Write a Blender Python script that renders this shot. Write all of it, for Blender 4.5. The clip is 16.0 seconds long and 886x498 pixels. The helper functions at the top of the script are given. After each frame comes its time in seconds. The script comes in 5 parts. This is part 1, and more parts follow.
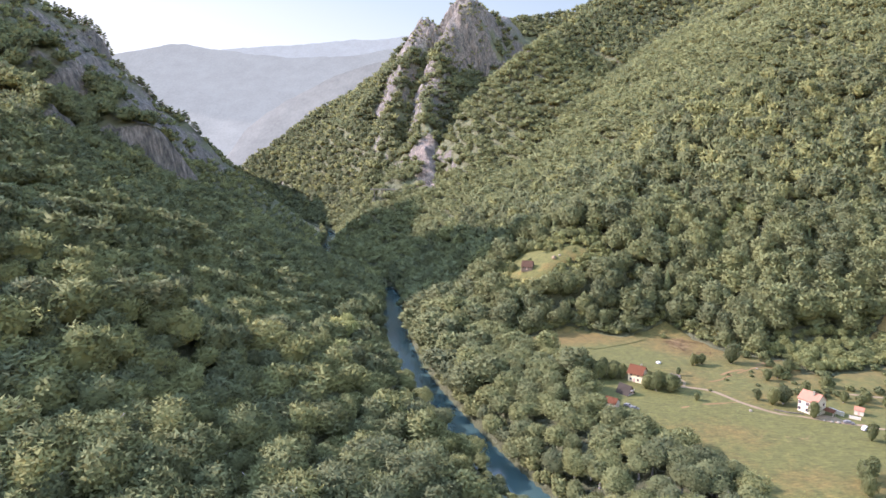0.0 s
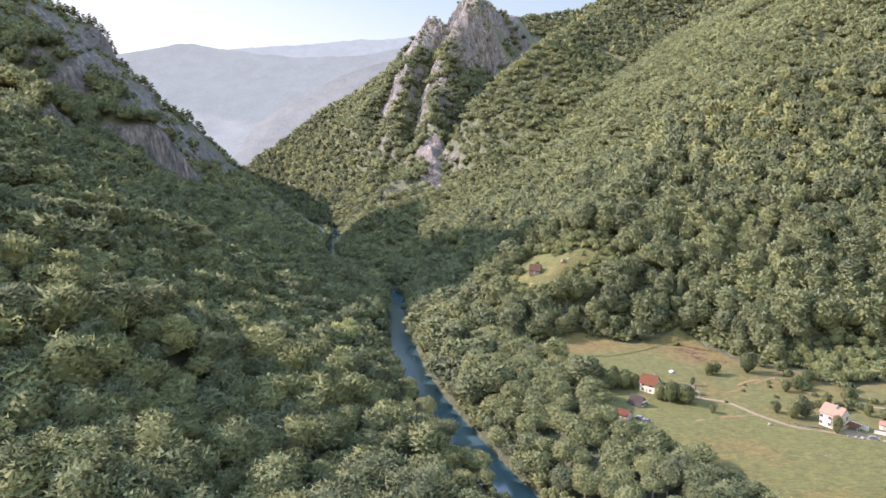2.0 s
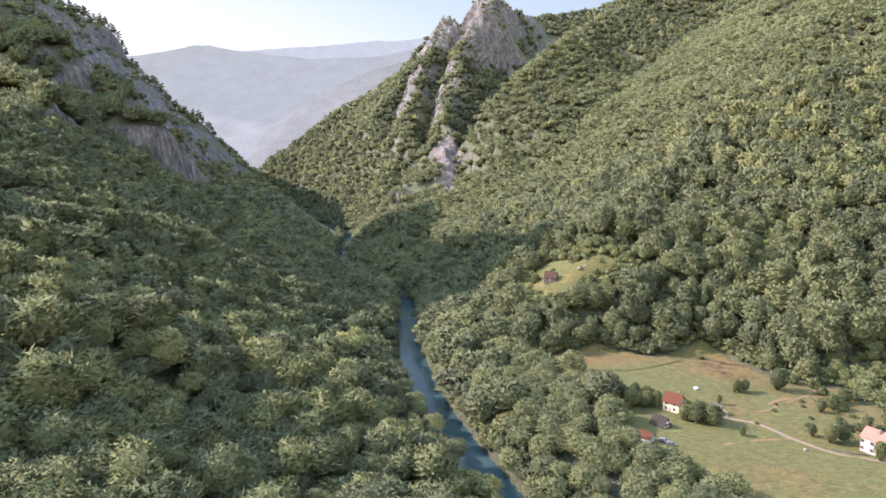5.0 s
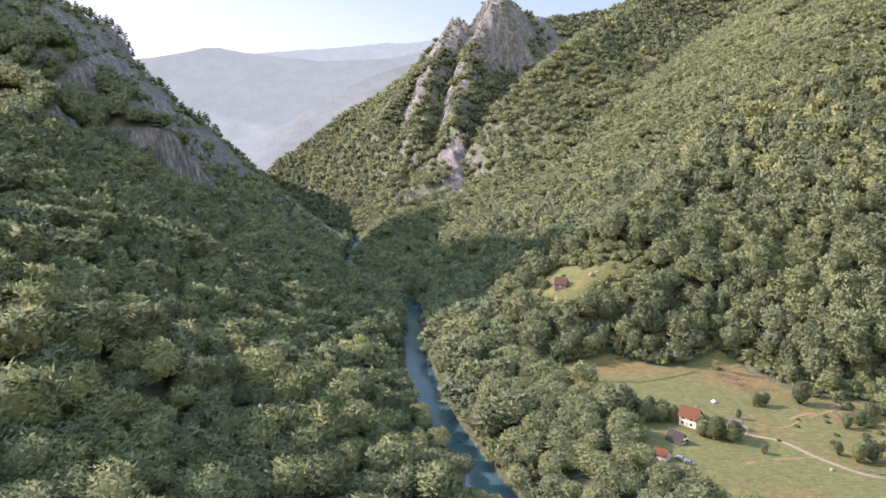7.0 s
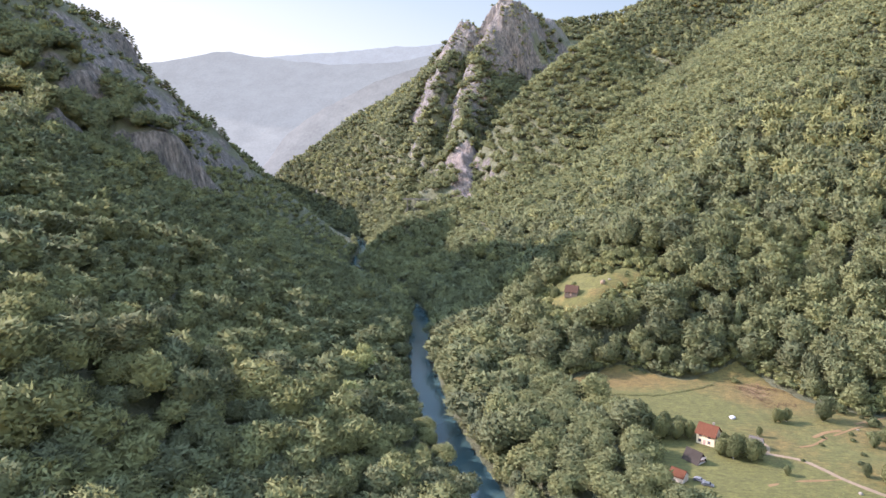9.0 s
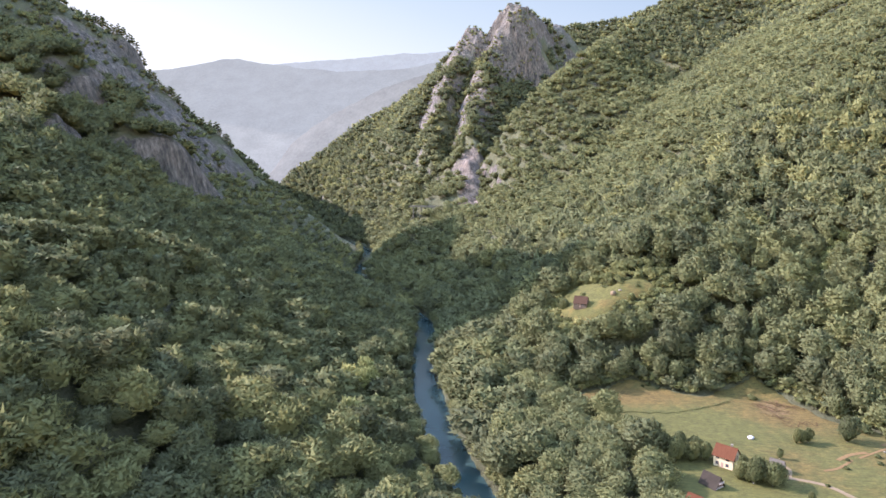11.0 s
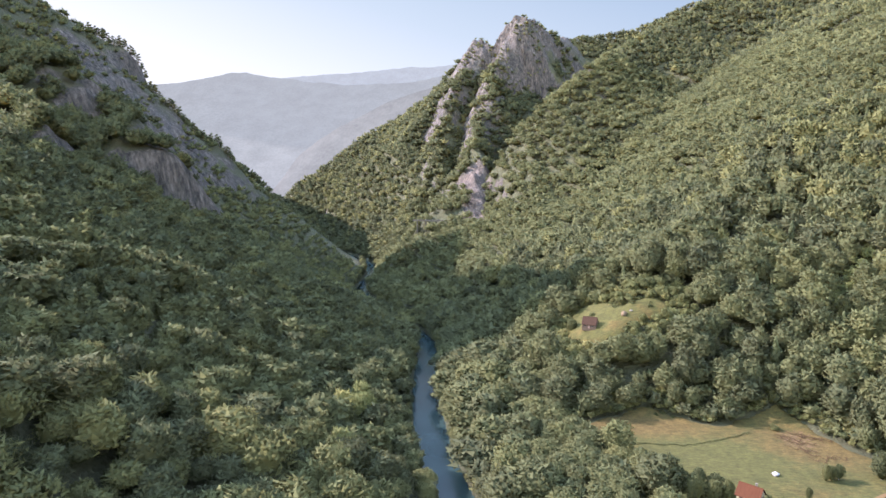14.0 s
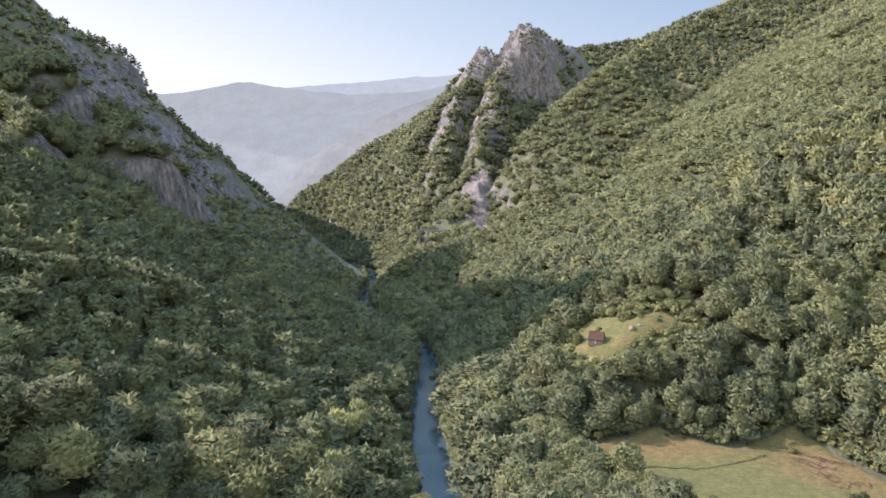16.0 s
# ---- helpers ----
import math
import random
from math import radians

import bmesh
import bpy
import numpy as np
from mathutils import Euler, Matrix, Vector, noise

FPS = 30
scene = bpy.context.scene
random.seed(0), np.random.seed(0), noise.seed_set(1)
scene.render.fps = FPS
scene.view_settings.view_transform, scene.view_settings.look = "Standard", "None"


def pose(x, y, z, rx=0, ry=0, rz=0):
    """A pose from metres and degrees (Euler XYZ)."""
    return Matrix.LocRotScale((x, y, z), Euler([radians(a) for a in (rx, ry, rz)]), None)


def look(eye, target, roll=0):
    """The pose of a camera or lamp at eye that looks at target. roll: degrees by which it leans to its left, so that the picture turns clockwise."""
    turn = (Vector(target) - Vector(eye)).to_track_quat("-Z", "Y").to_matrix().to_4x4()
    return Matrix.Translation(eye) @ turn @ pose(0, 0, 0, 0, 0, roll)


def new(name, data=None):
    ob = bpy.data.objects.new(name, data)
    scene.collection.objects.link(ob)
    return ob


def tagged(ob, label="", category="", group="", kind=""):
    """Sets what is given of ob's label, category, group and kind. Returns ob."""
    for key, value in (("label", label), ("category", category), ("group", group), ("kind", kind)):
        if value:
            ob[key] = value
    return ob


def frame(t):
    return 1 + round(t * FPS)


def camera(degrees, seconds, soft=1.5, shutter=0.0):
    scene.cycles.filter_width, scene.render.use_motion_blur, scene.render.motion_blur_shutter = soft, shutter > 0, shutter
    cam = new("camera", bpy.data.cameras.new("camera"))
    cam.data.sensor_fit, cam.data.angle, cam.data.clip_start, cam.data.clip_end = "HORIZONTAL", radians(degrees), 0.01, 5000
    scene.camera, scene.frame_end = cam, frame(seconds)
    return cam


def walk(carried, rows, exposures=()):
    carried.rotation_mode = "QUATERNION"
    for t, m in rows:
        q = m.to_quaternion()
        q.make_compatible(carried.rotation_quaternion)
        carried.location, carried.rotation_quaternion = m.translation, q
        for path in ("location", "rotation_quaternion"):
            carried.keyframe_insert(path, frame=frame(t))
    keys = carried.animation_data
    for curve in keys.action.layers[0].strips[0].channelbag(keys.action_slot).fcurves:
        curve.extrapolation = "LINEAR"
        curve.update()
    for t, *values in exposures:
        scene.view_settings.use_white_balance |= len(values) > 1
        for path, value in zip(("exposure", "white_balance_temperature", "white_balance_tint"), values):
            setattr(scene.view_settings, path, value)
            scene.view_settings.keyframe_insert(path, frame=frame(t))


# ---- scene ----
cam = camera(70.0, 16.0, soft=1.5)

EXPOSURE = 2.96
# The flight: level, straight up the valley, turning slowly to the left and tilting up at the end.
# seconds, x, y, z, pitch, yaw, roll
FLIGHT = [
    (0, 0.00, 0.00, 140.00, -9.490, -0.054, -0.131),
    (0.5, 0.35, 3.13, 140.00, -9.473, 0.031, -0.118),
    (1, 0.67, 6.22, 140.02, -9.479, 0.198, -0.084),
    (1.5, 0.99, 9.33, 140.01, -9.483, 0.394, -0.068),
    (2, 1.31, 12.47, 139.99, -9.485, 0.602, -0.053),
    (2.5, 1.61, 15.60, 139.99, -9.479, 0.831, -0.041),
    (3, 1.90, 18.70, 140.00, -9.485, 1.024, -0.031),
    (3.5, 2.21, 21.78, 140.03, -9.469, 1.264, -0.017),
    (4, 2.56, 24.81, 140.02, -9.437, 1.493, -0.001),
    (6.5, 4.16, 40.17, 139.98, -9.216, 2.587, 0.020),
    (7, 4.47, 43.25, 139.98, -9.162, 2.807, 0.017),
    (7.5, 4.80, 46.32, 139.99, -9.087, 3.037, 0.010),
    (8, 5.11, 49.32, 140.01, -9.020, 3.239, 0.020),
    (8.5, 5.40, 52.35, 140.05, -8.941, 3.482, 0.016),
    (9, 5.67, 55.39, 140.08, -8.861, 3.690, 0.012),
    (11.5, 6.93, 70.84, 140.04, -8.098, 4.523, 0.022),
    (12, 7.21, 73.92, 140.02, -7.915, 4.622, 0.039),
    (12.5, 7.49, 77.06, 140.02, -7.684, 4.726, 0.038),
    (13, 7.79, 80.25, 140.03, -7.490, 4.832, 0.043),
    (13.5, 8.13, 83.54, 140.05, -7.277, 4.945, 0.047),
    (14, 8.48, 86.82, 140.03, -7.092, 5.045, 0.050),
    (14.5, 8.82, 90.17, 140.01, -6.867, 5.163, 0.051),
    (15, 9.14, 93.49, 139.98, -6.673, 5.270, 0.047),
    (15.5, 9.43, 96.79, 139.95, -6.455, 5.391, 0.055),
    (16, 9.73, 100.00, 139.88, -6.266, 5.502, 0.063),
]
walk(cam, [(t, pose(x, y, z, 90 + pitch, 0, yaw) @ pose(0, 0, 0, 0, 0, roll)) for t, x, y, z, pitch, yaw, roll in FLIGHT],
     exposures=[(t, EXPOSURE + e, 5800, 46) for t, e in ((0.0, 0.08), (8.0, 0.07), (12.0, 0.0), (16.0, -0.10))])

# ---- light ----
SUN_AZIMUTH, SUN_ELEVATION = -80.0, 32.6     # degrees from +y, clockwise

world = bpy.data.worlds.new("sky")
scene.world = world
world.use_nodes = True
wn = world.node_tree
sky = wn.nodes.new("ShaderNodeTexSky")
sky.sky_type, sky.sun_disc = "NISHITA", False
sky.sun_elevation, sky.sun_rotation = radians(SUN_ELEVATION), radians(SUN_AZIMUTH)
sky.air_density, sky.dust_density, sky.ozone_density, sky.altitude = 3.0, 0.0, 3.2, 300
wn.nodes["Background"].inputs["Strength"].default_value = 0.15
wn.links.new(sky.outputs[0], wn.nodes["Background"].inputs["Color"])

sun = new("sun", bpy.data.lights.new("sun", "SUN"))
sun.data.energy, sun.data.angle, sun.data.color = 2.5, radians(0.5), (1.0, 0.94, 0.84)
az, el = radians(SUN_AZIMUTH), radians(SUN_ELEVATION)
to_sun = Vector((math.sin(az) * math.cos(el), math.cos(az) * math.cos(el), math.sin(el)))
sun.matrix_world = look(to_sun * 800, (0, 0, 0))


# ---- materials ----
class Mat:
    """A node material and a few shorthands to write it with."""

    def __init__(self, name):
        self.m = bpy.data.materials.new(name)
        self.m.use_nodes = True
        self.t = self.m.node_tree
        self.bsdf = self.t.nodes["Principled BSDF"]
        self.out = self.t.nodes["Material Output"]

    def node(self, kind, **inputs):
        n = self.t.nodes.new(kind)
        for key, value in inputs.items():
            self.put(n.inputs[key.replace("_", " ")], value)
        return n

    def put(self, socket, value):
        if isinstance(value, bpy.types.NodeSocket):
            self.t.links.new(value, socket)
        else:
            socket.default_value = value

    def coords(self, scale=(1, 1, 1)):
        c = self.node("ShaderNodeTexCoord")
        mp = self.node("ShaderNodeMapping")
        self.t.links.new(c.outputs["Object"], mp.inputs["Vector"])
        mp.inputs["Scale"].default_value = scale
        return mp.outputs[0]

    def noise(self, scale, detail=4.0, rough=0.55, vec=None):
        n = self.node("ShaderNodeTexNoise", Scale=scale, Detail=detail, Roughness=rough)
        if vec is not None:
            self.put(n.inputs["Vector"], vec)
        return n.outputs["Fac"]

    def ramp(self, fac, stops):
        r = self.node("ShaderNodeValToRGB", Fac=fac)
        e = r.color_ramp.elements
        while len(e) < len(stops):
            e.new(0.5)
        for k, (p, c) in enumerate(stops):
            e[k].position, e[k].color = p, (*c, 1)
        return r.outputs[0]

    def mix(self, fac, a, b, how="MIX"):
        n = self.t.nodes.new("ShaderNodeMix")
        n.data_type, n.blend_type = "RGBA", how
        self.put(n.inputs[0], fac)
        for s, v in ((n.inputs[6], a), (n.inputs[7], b)):
            self.put(s, (*v, 1) if isinstance(v, tuple) and len(v) == 3 else v)
        return n.outputs[2]

    def math(self, op, a, b=0.0):
        n = self.t.nodes.new("ShaderNodeMath")
        n.operation = op
        self.put(n.inputs[0], a)
        self.put(n.inputs[1], b)
        return n.outputs[0]

    def attr(self, name):
        n = self.t.nodes.new("ShaderNodeAttribute")
        n.attribute_name = name
        return n.outputs["Fac"]

    def bump(self, height, strength=0.4, distance=0.1):
        n = self.node("ShaderNodeBump", Strength=strength, Distance=distance, Height=height)
        self.t.links.new(n.outputs[0], self.bsdf.inputs["Normal"])

    def base(self, colour, rough=0.8, spec=0.3, metal=0.0):
        self.put(self.bsdf.inputs["Base Color"], (*colour, 1) if isinstance(colour, tuple) and len(colour) == 3 else colour)
        self.put(self.bsdf.inputs["Roughness"], rough)
        self.bsdf.inputs["Specular IOR Level"].default_value = spec
        self.bsdf.inputs["Metallic"].default_value = metal
        return self.m


def foliage(name, dark, mid, light, yellow, through_leaf=0.46):
    """Leaves: tone from tree to tree and from spray to spray, some light passing through."""
    a = Mat(name)
    info = a.t.nodes.new("ShaderNodeObjectInfo")
    geo = a.t.nodes.new("ShaderNodeNewGeometry")
    tone = a.math("FRACT", a.math("ADD", a.attr("tone"), info.outputs["Random"]))
    spray = geo.outputs["Random Per Island"]
    blend = a.math("ADD", a.math("MULTIPLY", tone, 0.88), a.math("MULTIPLY", spray, 0.12))
    col = a.ramp(blend, [(0.0, dark), (0.35, mid), (0.8, light), (1.0, yellow)])
    speck = a.noise(1.6, 3.0, 0.6, a.coords())
    col = a.mix(0.3, col, a.ramp(speck, [(0.3, (0.75, 0.78, 0.75)), (0.7, (1.18, 1.15, 1.08))]), "MULTIPLY")
    a.base(col, 0.85, 0.05)
    tr = a.node("ShaderNodeBsdfTranslucent", Color=col)
    mx = a.node("ShaderNodeMixShader", Fac=through_leaf)
    a.t.links.new(a.bsdf.outputs[0], mx.inputs[1])
    a.t.links.new(tr.outputs[0], mx.inputs[2])
    a.t.links.new(mx.outputs[0], a.out.inputs["Surface"])
    return a.m


M = {}
M["leaf"] = foliage("beech_leaves", (0.075, 0.084, 0.040), (0.104, 0.114, 0.0465), (0.130, 0.137, 0.051), (0.157, 0.156, 0.055))
M["needle"] = foliage("conifer_needles", (0.050, 0.060, 0.026), (0.064, 0.076, 0.030), (0.078, 0.088, 0.034), (0.10, 0.105, 0.04), 0.2)
M["pale_leaf"] = foliage("pale_willow_leaves", (0.14, 0.155, 0.055), (0.17, 0.185, 0.062), (0.20, 0.205, 0.066), (0.23, 0.22, 0.07), 0.5)
M["field_leaf"] = foliage("field_tree_leaves", (0.058, 0.067, 0.030), (0.079, 0.090, 0.035), (0.102, 0.110, 0.041), (0.130, 0.132, 0.048))
M["shrub"] = foliage("shrub_leaves", (0.090, 0.102, 0.040), (0.124, 0.134, 0.048), (0.158, 0.162, 0.056), (0.200, 0.190, 0.066))


def bark_mat():
    a = Mat("bark")
    n = a.noise(3.0, 5.0, 0.6, a.coords((3, 3, 0.6)))
    a.bump(n, 0.5, 0.05)
    return a.base(a.ramp(n, [(0.3, (0.10, 0.085, 0.07)), (0.7, (0.26, 0.24, 0.21))]), 0.9, 0.2)


def ground_mat():
    """Forest floor: leaf litter, moss and scrub, and pale limestone where the slope is steep."""
    a = Mat("forest_floor")
    co = a.coords()
    big, fine = a.noise(0.035, 5.0, 0.6, co), a.noise(0.9, 6.0, 0.65, co)
    litter = a.ramp(a.math("ADD", a.math("MULTIPLY", big, 0.6), a.math("MULTIPLY", fine, 0.4)),
                    [(0.3, (0.050, 0.054, 0.026)), (0.5, (0.075, 0.080, 0.036)), (0.7, (0.10, 0.10, 0.05))])
    tall = a.noise(0.10, 8.0, 0.7, a.coords((1, 1, 0.22)))
    rock = a.ramp(tall, [(0.30, (0.054, 0.055, 0.042)), (0.45, (0.100, 0.095, 0.074)), (0.58, (0.142, 0.129, 0.100)), (0.74, (0.225, 0.203, 0.160))])
    crack = a.noise(0.35, 8.0, 0.75, a.coords((1, 1, 0.4)))
    rock = a.mix(0.8, rock, a.ramp(crack, [(0.35, (0.35, 0.35, 0.35)), (0.6, (1.1, 1.08, 1.05))]), "MULTIPLY")
    fresh = a.ramp(tall, [(0.35, (0.10, 0.080, 0.056)), (0.62, (0.225, 0.182, 0.130))])
    rock = a.mix(a.attr("fresh"), rock, fresh)
    streak = a.noise(0.32, 5.0, 0.6, a.coords((1, 1, 0.06)))
    rock = a.mix(0.85, rock, a.ramp(streak, [(0.36, (0.5, 0.5, 0.5)), (0.62, (1.3, 1.26, 1.2))]), "MULTIPLY")
    bare = a.math("ADD", a.attr("bare"), a.math("MULTIPLY", a.math("SUBTRACT", fine, 0.5), 0.7))
    col = a.mix(a.ramp(bare, [(0.35, (0, 0, 0)), (0.6, (1, 1, 1))]), litter, rock)
    a.bump(a.math("ADD", fine, a.math("MULTIPLY", crack, 3.0)), 1.0, 1.6)
    return a.base(col, 0.95, 0.15)


def meadow_mat():
    """Grass: mown green, dry straw and bare reddish soil, blended by the field's own pattern."""
    a = Mat("meadow_grass")
    co = a.coords()
    big, mid, fine = a.noise(0.03, 4.0, 0.6, co), a.noise(0.25, 6.0, 0.65, co), a.noise(2.2, 4.0, 0.7, co)
    green = a.ramp(mid, [(0.3, (0.047, 0.0475, 0.0120)), (0.7, (0.069, 0.068, 0.0165))])
    straw = a.ramp(mid, [(0.3, (0.062, 0.045, 0.0125)), (0.7, (0.095, 0.069, 0.0185))])
    soil = a.ramp(fine, [(0.3, (0.072, 0.047, 0.019)), (0.7, (0.118, 0.078, 0.034))])
    dry = a.math("ADD", a.attr("dry"), a.math("MULTIPLY", a.math("SUBTRACT", mid, 0.5), 1.1))
    bare = a.math("ADD", a.attr("soil"), a.math("MULTIPLY", a.math("SUBTRACT", a.noise(0.5, 6, 0.7, co), 0.5), 1.6))
    col = a.mix(a.ramp(dry, [(0.25, (0, 0, 0)), (0.75, (1, 1, 1))]), green, straw)
    col = a.mix(a.ramp(bare, [(0.5, (0, 0, 0)), (0.75, (1, 1, 1))]), col, soil)
    col = a.mix(0.6, col, a.ramp(fine, [(0.3, (0.68, 0.70, 0.64)), (0.7, (1.15, 1.12, 1.1))]), "MULTIPLY")
    rows = a.noise(0.6, 5.0, 0.7, a.coords((0.45, 1.6, 1)))
    col = a.mix(0.75, col, a.ramp(rows, [(0.36, (0.62, 0.60, 0.58)), (0.56, (1.08, 1.06, 1.02))]), "MULTIPLY")
    tuft = a.noise(0.9, 7.0, 0.75, a.coords((1, 1.25, 1)))
    col = a.mix(0.8, col, a.ramp(tuft, [(0.34, (0.55, 0.60, 0.52)), (0.52, (1.02, 1.0, 1.0)), (0.7, (1.22, 1.16, 1.08))]), "MULTIPLY")
    a.bump(fine, 0.6, 0.25)
    return a.base(col, 0.95, 0.15)


def water_mat():
    a = Mat("river_water")
    co = a.coords((1, 1, 1))
    n = a.noise(0.5, 5.0, 0.6, co)
    big = a.noise(0.05, 3.0, 0.5, co)
    a.bump(n, 0.3, 0.05)
    col = a.ramp(big, [(0.3, (0.017, 0.035, 0.030)), (0.7, (0.026, 0.048, 0.041))])
    a.bsdf.inputs["IOR"].default_value = 1.33
    return a.base(col, 0.14, 0.5)


def plain(name, a_col, b_col, scale=2.0, rough=0.85, spec=0.3, metal=0.0, stretch=(1, 1, 1), bump=0.3):
    a = Mat(name)
    co = a.coords(stretch)
    n, big = a.noise(scale, 6.0, 0.65, co), a.noise(scale * 0.15, 3.0, 0.5, co)
    col = a.ramp(a.math("ADD", a.math("MULTIPLY", n, 0.6), a.math("MULTIPLY", big, 0.4)), [(0.32, a_col), (0.68, b_col)])
    a.bump(n, bump, 0.03)
    return a.base(col, rough, spec, metal)


M["bark"], M["ground"], M["meadow"], M["water"] = bark_mat(), ground_mat(), meadow_mat(), water_mat()

# ---- the land ----
# The river's middle line, from behind the camera up the canyon.
RIVER = [(160, -420), (130, -200), (100, 0), (70, 130), (46, 205), (29, 242), (12, 283), (-8, 338), (-21, 384), (-33, 445), (-40, 505),
         (-47, 570), (-62, 615), (-102, 695), (-143, 770), (-155, 845), (-163, 930), (-190, 1020), (-258, 1130), (-365, 1255),
         (-520, 1420), (-640, 1700), (-740, 2020), (-880, 2600), (-1050, 4200)]
RIVER_HALF = 9.8
# Where the terrace and the banks end and the right-hand mountain begins.
FOOT = [(560, -420), (450, 0), (420, 150), (335, 270), (250, 345), (190, 352), (150, 392), (60, 404), (15, 465), (-5, 560), (-24, 600),
        (-62, 706), (-103, 782), (-115, 850), (-122, 925), (-148, 1030), (-212, 1140), (-322, 1250), (-478, 1410), (-598, 1690),
        (-698, 2010), (-838, 2600), (-1000, 4200)]


def curve_through(points, step=8.0):
    """Catmull-Rom through the points, resampled."""
    p = np.array(points, float)
    p = np.vstack([2 * p[0] - p[1], p, 2 * p[-1] - p[-2]])
    out = []
    for k in range(1, len(p) - 2):
        n = max(2, int(np.linalg.norm(p[k + 1] - p[k]) / step))
        t = np.linspace(0, 1, n, endpoint=False)[:, None]
        a, b, c, d = p[k - 1], p[k], p[k + 1], p[k + 2]
        out.append(0.5 * (2 * b + (c - a) * t + (2 * a - 5 * b + 4 * c - d) * t**2 + (3 * b - a - 3 * c + d) * t**3))
    return np.vstack(out + [p[-2:-1]])


def line_distance(x, y, line):
    """Distance to a polyline, the side (+1: to its right, going along it) and how far along it the nearest place is (0 to n - 1)."""
    x, y = np.asarray(x, float), np.asarray(y, float)
    best, side, along = np.full(x.shape, 1e12), np.zeros(x.shape), np.zeros(x.shape)
    for k in range(len(line) - 1):
        (ax, ay), (bx, by) = line[k][:2], line[k + 1][:2]
        dx, dy = bx - ax, by - ay
        t = np.clip(((x - ax) * dx + (y - ay) * dy) / (dx * dx + dy * dy), 0, 1)
        px, py = x - ax - t * dx, y - ay - t * dy
        d = px * px + py * py
        near = d < best
        best = np.where(near, d, best)
        side = np.where(near, np.sign(dy * px - dx * py), side)
        along = np.where(near, k + t, along)
    return np.sqrt(best), side, along


def lattice(ix, iy, seed):
    h = (ix.astype(np.int64) * 374761393 + iy.astype(np.int64) * 668265263 + seed * 974634777) & 0x7FFFFFFF
    h = ((h ^ (h >> 13)) * 1274126177) & 0x7FFFFFFF
    return ((h ^ (h >> 16)) & 0xFFFF) / 65535.0


def value_noise(x, y, size, seed=1, octaves=4, rough=0.5):
    """Smooth noise between -1 and 1 with features of the given size."""
    total, amp, norm = 0.0, 1.0, 0.0
    for o in range(octaves):
        u, v = np.asarray(x) / size, np.asarray(y) / size
        iu, iv = np.floor(u), np.floor(v)
        fu, fv = u - iu, v - iv
        fu, fv = fu * fu * (3 - 2 * fu), fv * fv * (3 - 2 * fv)
        a, b = lattice(iu, iv, seed + o), lattice(iu + 1, iv, seed + o)
        c, d = lattice(iu, iv + 1, seed + o), lattice(iu + 1, iv + 1, seed + o)
        total = total + amp * ((a * (1 - fu) + b * fu) * (1 - fv) + (c * (1 - fu) + d * fu) * fv)
        norm, amp, size = norm + amp, amp * rough, size / 2
    return 2 * total / norm - 1


RIVER_LINE, FOOT_LINE = curve_through(RIVER, 13.0), curve_through(FOOT, 24.0)


def blob(x, y, cx, cy, rx, ry):
    return np.exp(-(((x - cx) / rx) ** 2 + ((y - cy) / ry) ** 2))


def smooth_max(a, b, k):
    h = np.clip(0.5 + 0.5 * (a - b) / k, 0, 1)
    return b + (a - b) * h + k * h * (1 - h)


def ridge(x, y, crest, slope, ragged=0.0, seed=5, dome=0.0):
    """A crest line that falls off to both sides at the given slope (left, right)."""
    d, side, along = line_distance(x, y, crest)
    z = np.interp(along, range(len(crest)), [c[2] for c in crest])
    fall = np.where(side < 0, slope[0], slope[1])
    if ragged:
        d = d * (1 + ragged * value_noise(x, y, 60, seed)) + ragged * 14 * value_noise(x, y, 25, seed + 3)
    return z - fall * (np.sqrt(d * d + dome * dome) - dome)


PEAK = [(-17, 868, 64), (-20, 905, 100), (-22, 935, 118), (-25, 985, 142), (-28, 1065, 174), (-15, 1175, 240), (-4, 1255, 306), (22, 1318, 380), (50, 1352, 424),
        (86, 1380, 408), (112, 1420, 400), (150, 1520, 415)]
PEAK_DOME = [(-6, 1350, 372), (8, 1352, 398), (22, 1352, 414), (41, 1352, 425), (67, 1352, 418), (92, 1360, 396), (112, 1372, 384)]
PEAK_ARM = [(-30, 1372, 386), (-49, 1372, 380), (-92, 1382, 322), (-130, 1400, 290), (-165, 1420, 270), (-197, 1440, 250), (-260, 1455, 222), (-330, 1460, 176), (-400, 1455, 126), (-455, 1452, 90), (-500, 1448, 50), (-525, 1446, 16)]
GULLY = [(-16, 1318), (-30, 1290), (-50, 1230), (-62, 1150), (-64, 1080)]
PEAK_ROCK = [(-30, 1366, 388), (-49, 1366, 384), (-68, 1340, 333), (-82, 1310, 291), (-93, 1280, 247), (-100, 1246, 205), (-108, 1222, 160)]
SHOULDER = [(-8, 958, 128), (8, 960, 156), (42, 962, 198), (74, 968, 227), (106, 992, 256), (131, 1020, 280), (200, 1130, 325), (330, 1260, 405), (520, 1420, 525)]
BACK = [(60, 1640, 425), (170, 1620, 436), (320, 1640, 458), (430, 1560, 500), (560, 1480, 560), (800, 1350, 640)]


